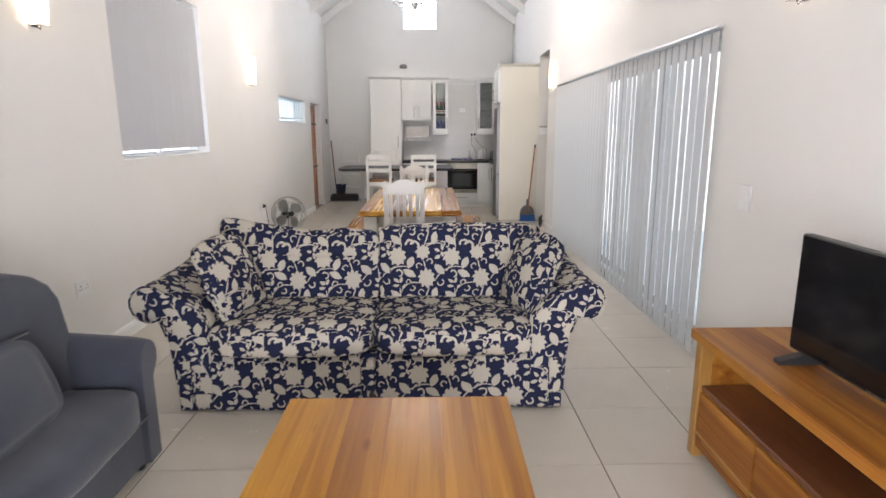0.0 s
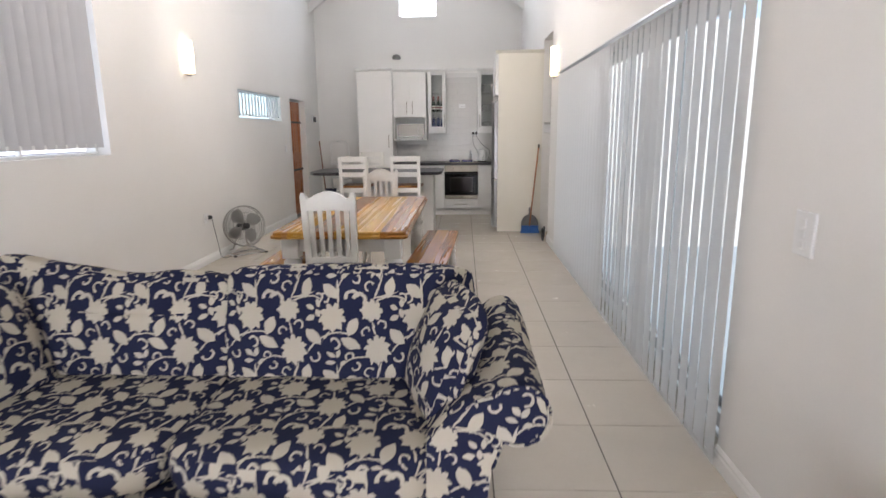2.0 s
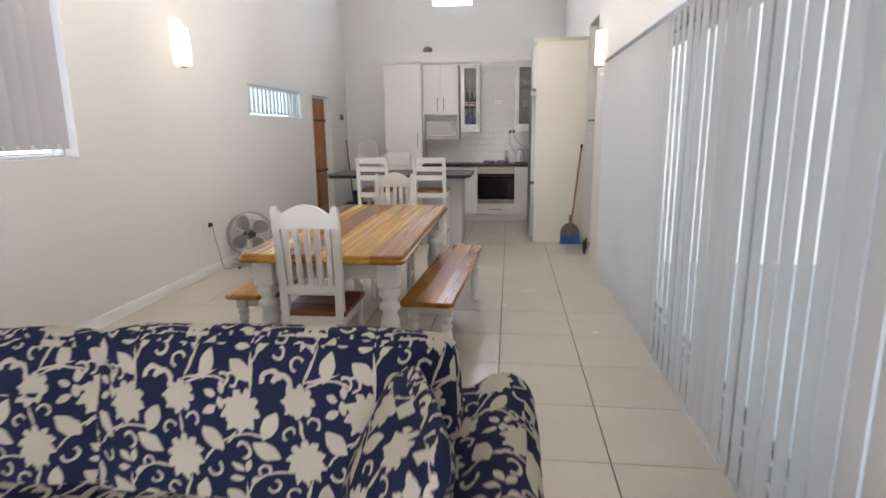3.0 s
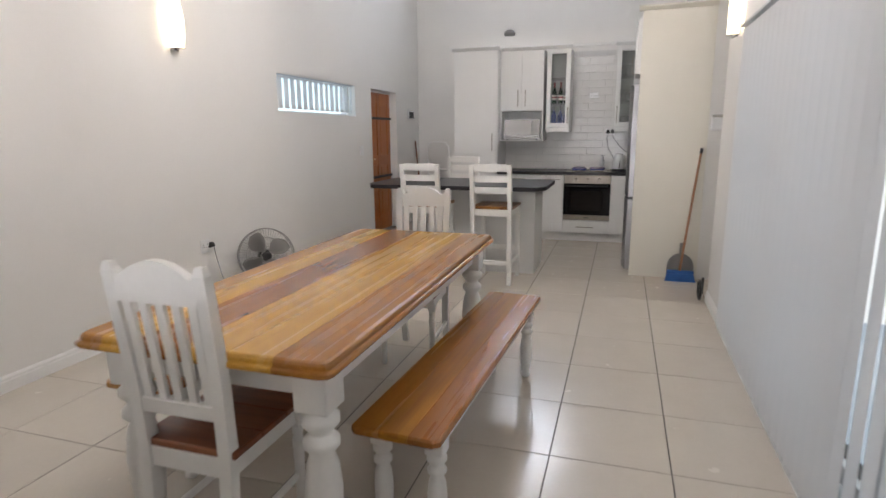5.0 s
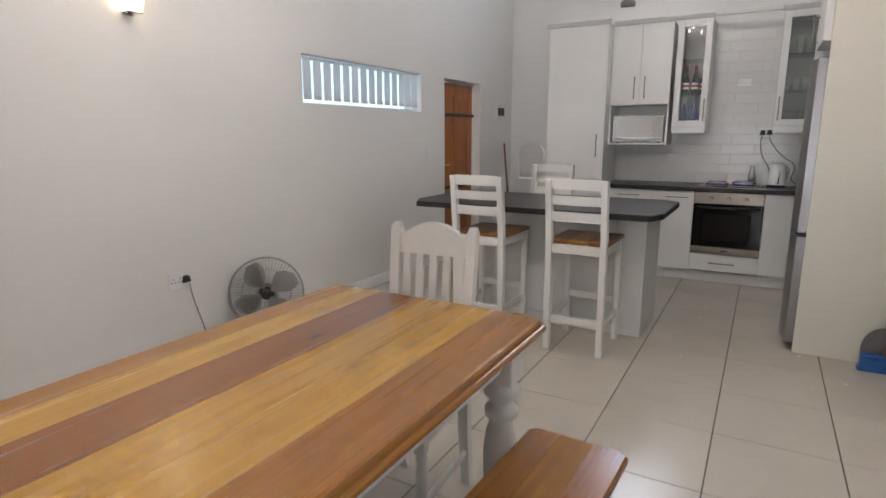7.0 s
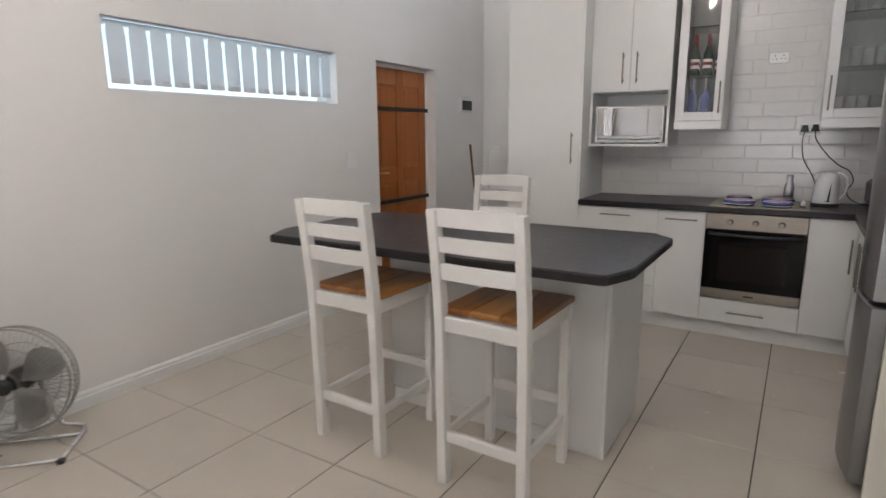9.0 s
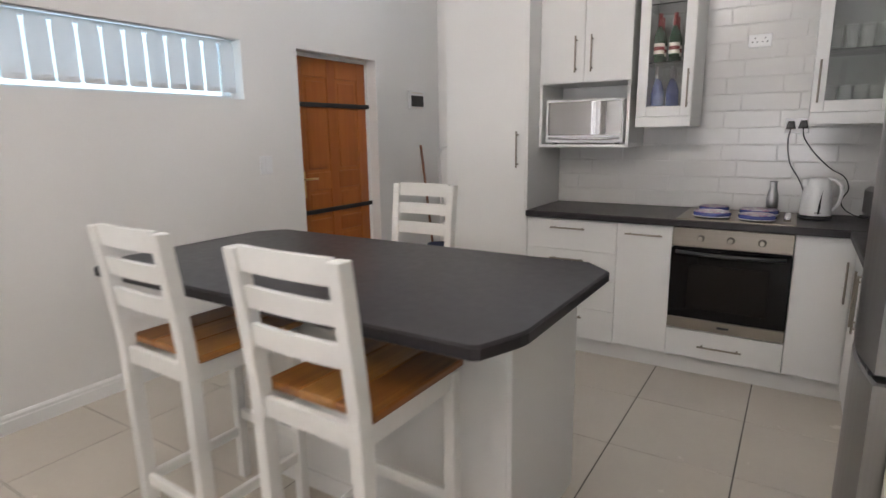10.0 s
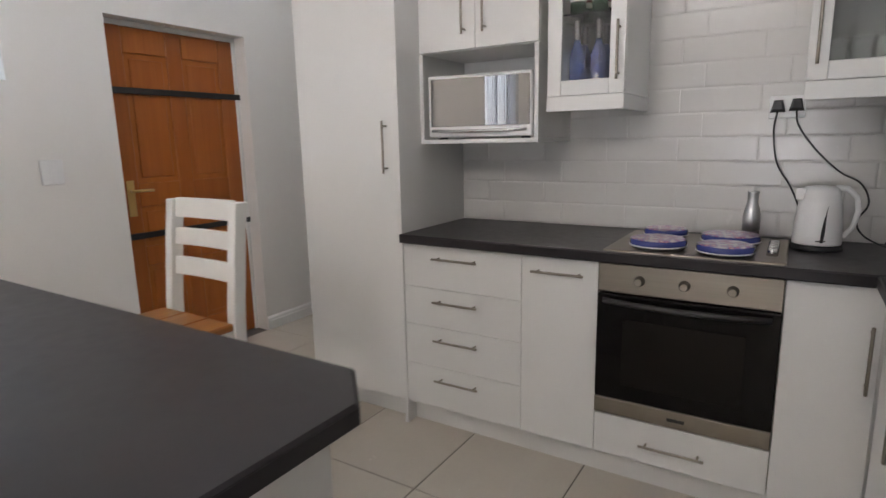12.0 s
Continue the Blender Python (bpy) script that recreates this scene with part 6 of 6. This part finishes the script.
# nook beside the larder: ladder, mop, bucket and crate
ld = thing("step_ladder", "folded white metal step ladder leaning on the wall", "ladder", pose(-1.77, 12.05, 0, 11, 0, 0))
for s in (-1, 1):
    part("rail", tube(B(), [(s * 0.21, 0, 0.005), (s * 0.19, 0, 0.9), (s * 0.17, 0, 1.24), (s * 0.13, 0, 1.31), (0, 0, 1.325)], 0.012, 8), TRIM, ld)
for z in (0.30, 0.58, 0.86):
    part("tread", slab((-0.185, -0.05, z), (0.185, 0.03, z + 0.025), 0.005), TRIM, ld)
mp = thing("mop", "mop with dark wooden handle leaning in the corner", "mop", pose(-2.10, 12.0, 0, 6, -3, 0))
part("handle", tube(B(), [(0, 0, 0.06), (0, 0, 1.32)], 0.012, 8), DARKIN, mp)
part("head", lathe(B(), [(0.10, 0.0), (0.09, 0.03), (0.03, 0.09), (0.015, 0.10)], (0, 0, 0), 14), GREYPL, mp)
bk = thing("bucket", "dark blue plastic bucket on the crate", "bucket", pose(-2.0, 11.90, 0.16))
bm = lathe(B(), [(0.085, 0), (0.115, 0.20), (0.122, 0.21), (0.118, 0.21), (0.110, 0.20), (0.082, 0.01), (0.002, 0.009)], (0, 0, 0), 20)
part("pail", bm, NAVYPL, bk)
cr = thing("crate", "black plastic crate of cleaning things on the floor", "crate", pose(-1.92, 11.90, 0))
part("floor_pan", slab((-0.30, -0.11, 0.0), (0.30, 0.11, 0.02), 0.004), GREYPL, cr)
for lo, hi in (((-0.30, -0.11, 0.02), (0.30, -0.095, 0.12)), ((-0.30, 0.095, 0.02), (0.30, 0.11, 0.12)), ((-0.30, -0.095, 0.02), (-0.285, 0.095, 0.12)), ((0.285, -0.095, 0.02), (0.30, 0.095, 0.12))):
    part("side", slab(lo, hi, 0.003), BLACK, cr)
part("lid", slab((-0.285, -0.09, 0.125), (0.285, 0.09, 0.16), 0.008), BLACK, cr)


# ---------------------------------------------------------------- tiles, last
def tile_stuff(name, c0, c1, rough):
    m = shader(name, c0, rough)
    info = node(m, "ShaderNodeObjectInfo")
    v = node(m, "ShaderNodeTexCoord").outputs["Object"]
    sh = node(m, "ShaderNodeCombineXYZ", calc(m, "MULTIPLY", info.outputs["Random"], 60.0), calc(m, "MULTIPLY", info.outputs["Random"], 23.0), 0.0).outputs[0]
    v = node(m, "ShaderNodeVectorMath", v, sh, operation="ADD").outputs[0]
    f = calc(m, "ADD", calc(m, "MULTIPLY", noise_tex(m, v, 3.0, 5), 0.6), calc(m, "MULTIPLY", noise_tex(m, v, 45.0, 4), 0.25))
    f = calc(m, "ADD", f, calc(m, "MULTIPLY", info.outputs["Random"], 0.16))
    put(m, ramp(m, f, [(0.30, c0), (0.72, c1)]), "Base Color")
    put(m, calc(m, "ADD", calc(m, "MULTIPLY", noise_tex(m, v, 9.0, 4), 0.16), rough - 0.08), "Roughness")
    relief(m, noise_tex(m, v, 30.0, 5), 0.05, 0.0006)
    return m


FTILE = tile_stuff("beige_floor_tile", (0.56, 0.51, 0.44), (0.62, 0.57, 0.495), 0.24)
floor = setting("floor", slab((XL - T, Y0 - T, -0.06), (XR + T, Y1 + T, -0.003)), GROUT, "floor of large beige glazed tiles with dark joints", "floor")
PX, PY, TX, TY, JT, JX = 0.518, 0.534, 0.777, 2.315, 0.0040, 0.0062


def tile_mesh(name, w, h, t, bev):
    bm = B()
    stack(bm, lambda i: [(i, i), (w - i, i), (w - i, h - i), (i, h - i)], [(-t, 0), (-bev, 0), (0, bev)])
    me = bpy.data.meshes.new(name)
    bm.normal_update()
    bm.to_mesh(me)
    bm.free()
    return me


full = tile_mesh("floor_tile", PX - JX, PY - JT, 0.006, 0.0012)
full.materials.append(FTILE)
i0, i1 = math.floor((XL - TX) / PX), math.ceil((XR - TX) / PX)
j0, j1 = math.floor((Y0 - TY) / PY), math.ceil((Y1 - TY) / PY)
for i in range(i0, i1):
    for j in range(j0, j1):
        x0, y0 = TX + i * PX, TY + j * PY
        a, b = max(x0, XL), min(x0 + PX, XR)
        c, d2 = max(y0, Y0), min(y0 + PY, Y1)
        if b - a < 0.02 or d2 - c < 0.02:
            continue
        me = full
        if b - a < PX - 1e-4 or d2 - c < PY - 1e-4:
            me = tile_mesh("floor_tile", b - a - JX, d2 - c - JT, 0.006, 0.0012)
            me.materials.append(FTILE)
        ob = new("tile", me)
        ob.parent = floor
        ob.location = (a + JX / 2, c + JT / 2, 0.0)
for lo, hi in (((XR, SL[0], -0.003), (XR + T, SL[1], 0.0)), ((XR, PS[0], -0.003), (XR + T, PS[1], 0.0))):
    setting("floor_threshold", slab(lo, hi), FTILE, "beige tiled threshold", "floor")

WTILE = tile_stuff("white_glazed_tile", (0.61, 0.60, 0.58), (0.66, 0.65, 0.63), 0.24)
back = setting("tiled_splashback", slab((-0.583, BY, WT + 0.0405), (XR, BY + 0.011, 2.492)), WGROUT, "white bevelled brick tiles over the worktop", "wall")
TW, TH = 0.30, 0.0995


def brick_tile(w):
    bm = B()
    stack(bm, lambda i: [(i, i), (w - 0.0009 - i, i), (w - 0.0009 - i, TH - 0.0009 - i), (i, TH - 0.0009 - i)], [(0.0, 0), (0.0023, 0.0003), (0.0035, 0.008)])
    bm.transform(Matrix.Rotation(radians(90), 4, "X"))
    me = bpy.data.meshes.new("brick_tile")
    bm.normal_update()
    bm.to_mesh(me)
    bm.free()
    me.materials.append(WTILE)
    return me


brick = brick_tile(TW)
z, row = WT + 0.0415, 0
while z + TH < 2.495:
    x = -0.583 - (TW / 2 if row % 2 else 0.06)
    while x < XR - 0.02:
        a, b = max(x, -0.583), min(x + TW, XR)
        if b - a > 0.03:
            ob = new("tile", brick if b - a > TW - 1e-4 else brick_tile(b - a))
            ob.parent = back
            ob.location = (a + 0.001, BY, z)
        x += TW
    z += TH
    row += 1
side = setting("tiled_side_wall", slab((XR - 0.011, FRY + 0.02, WT + 0.0405), (XR, BY - 0.001, 1.49)), WGROUT, "white bevelled brick tiles on the side wall", "wall")
z, row = WT + 0.0415, 0
while z + TH < 1.49:
    y = FRY + 0.02 - (TW / 2 if row % 2 else 0.0)
    while y < BY - 0.02:
        a, b = max(y, FRY + 0.02), min(y + TW, BY - 0.012)
        if b - a > 0.03:
            ob = new("tile", brick if b - a > TW - 1e-4 else brick_tile(b - a))
            ob.parent = side
            ob.matrix_local = Matrix.Translation((XR - 0.011, b - 0.001, z)) @ Matrix.Rotation(radians(-90), 4, "Z")
        y += TW
    z += TH
    row += 1
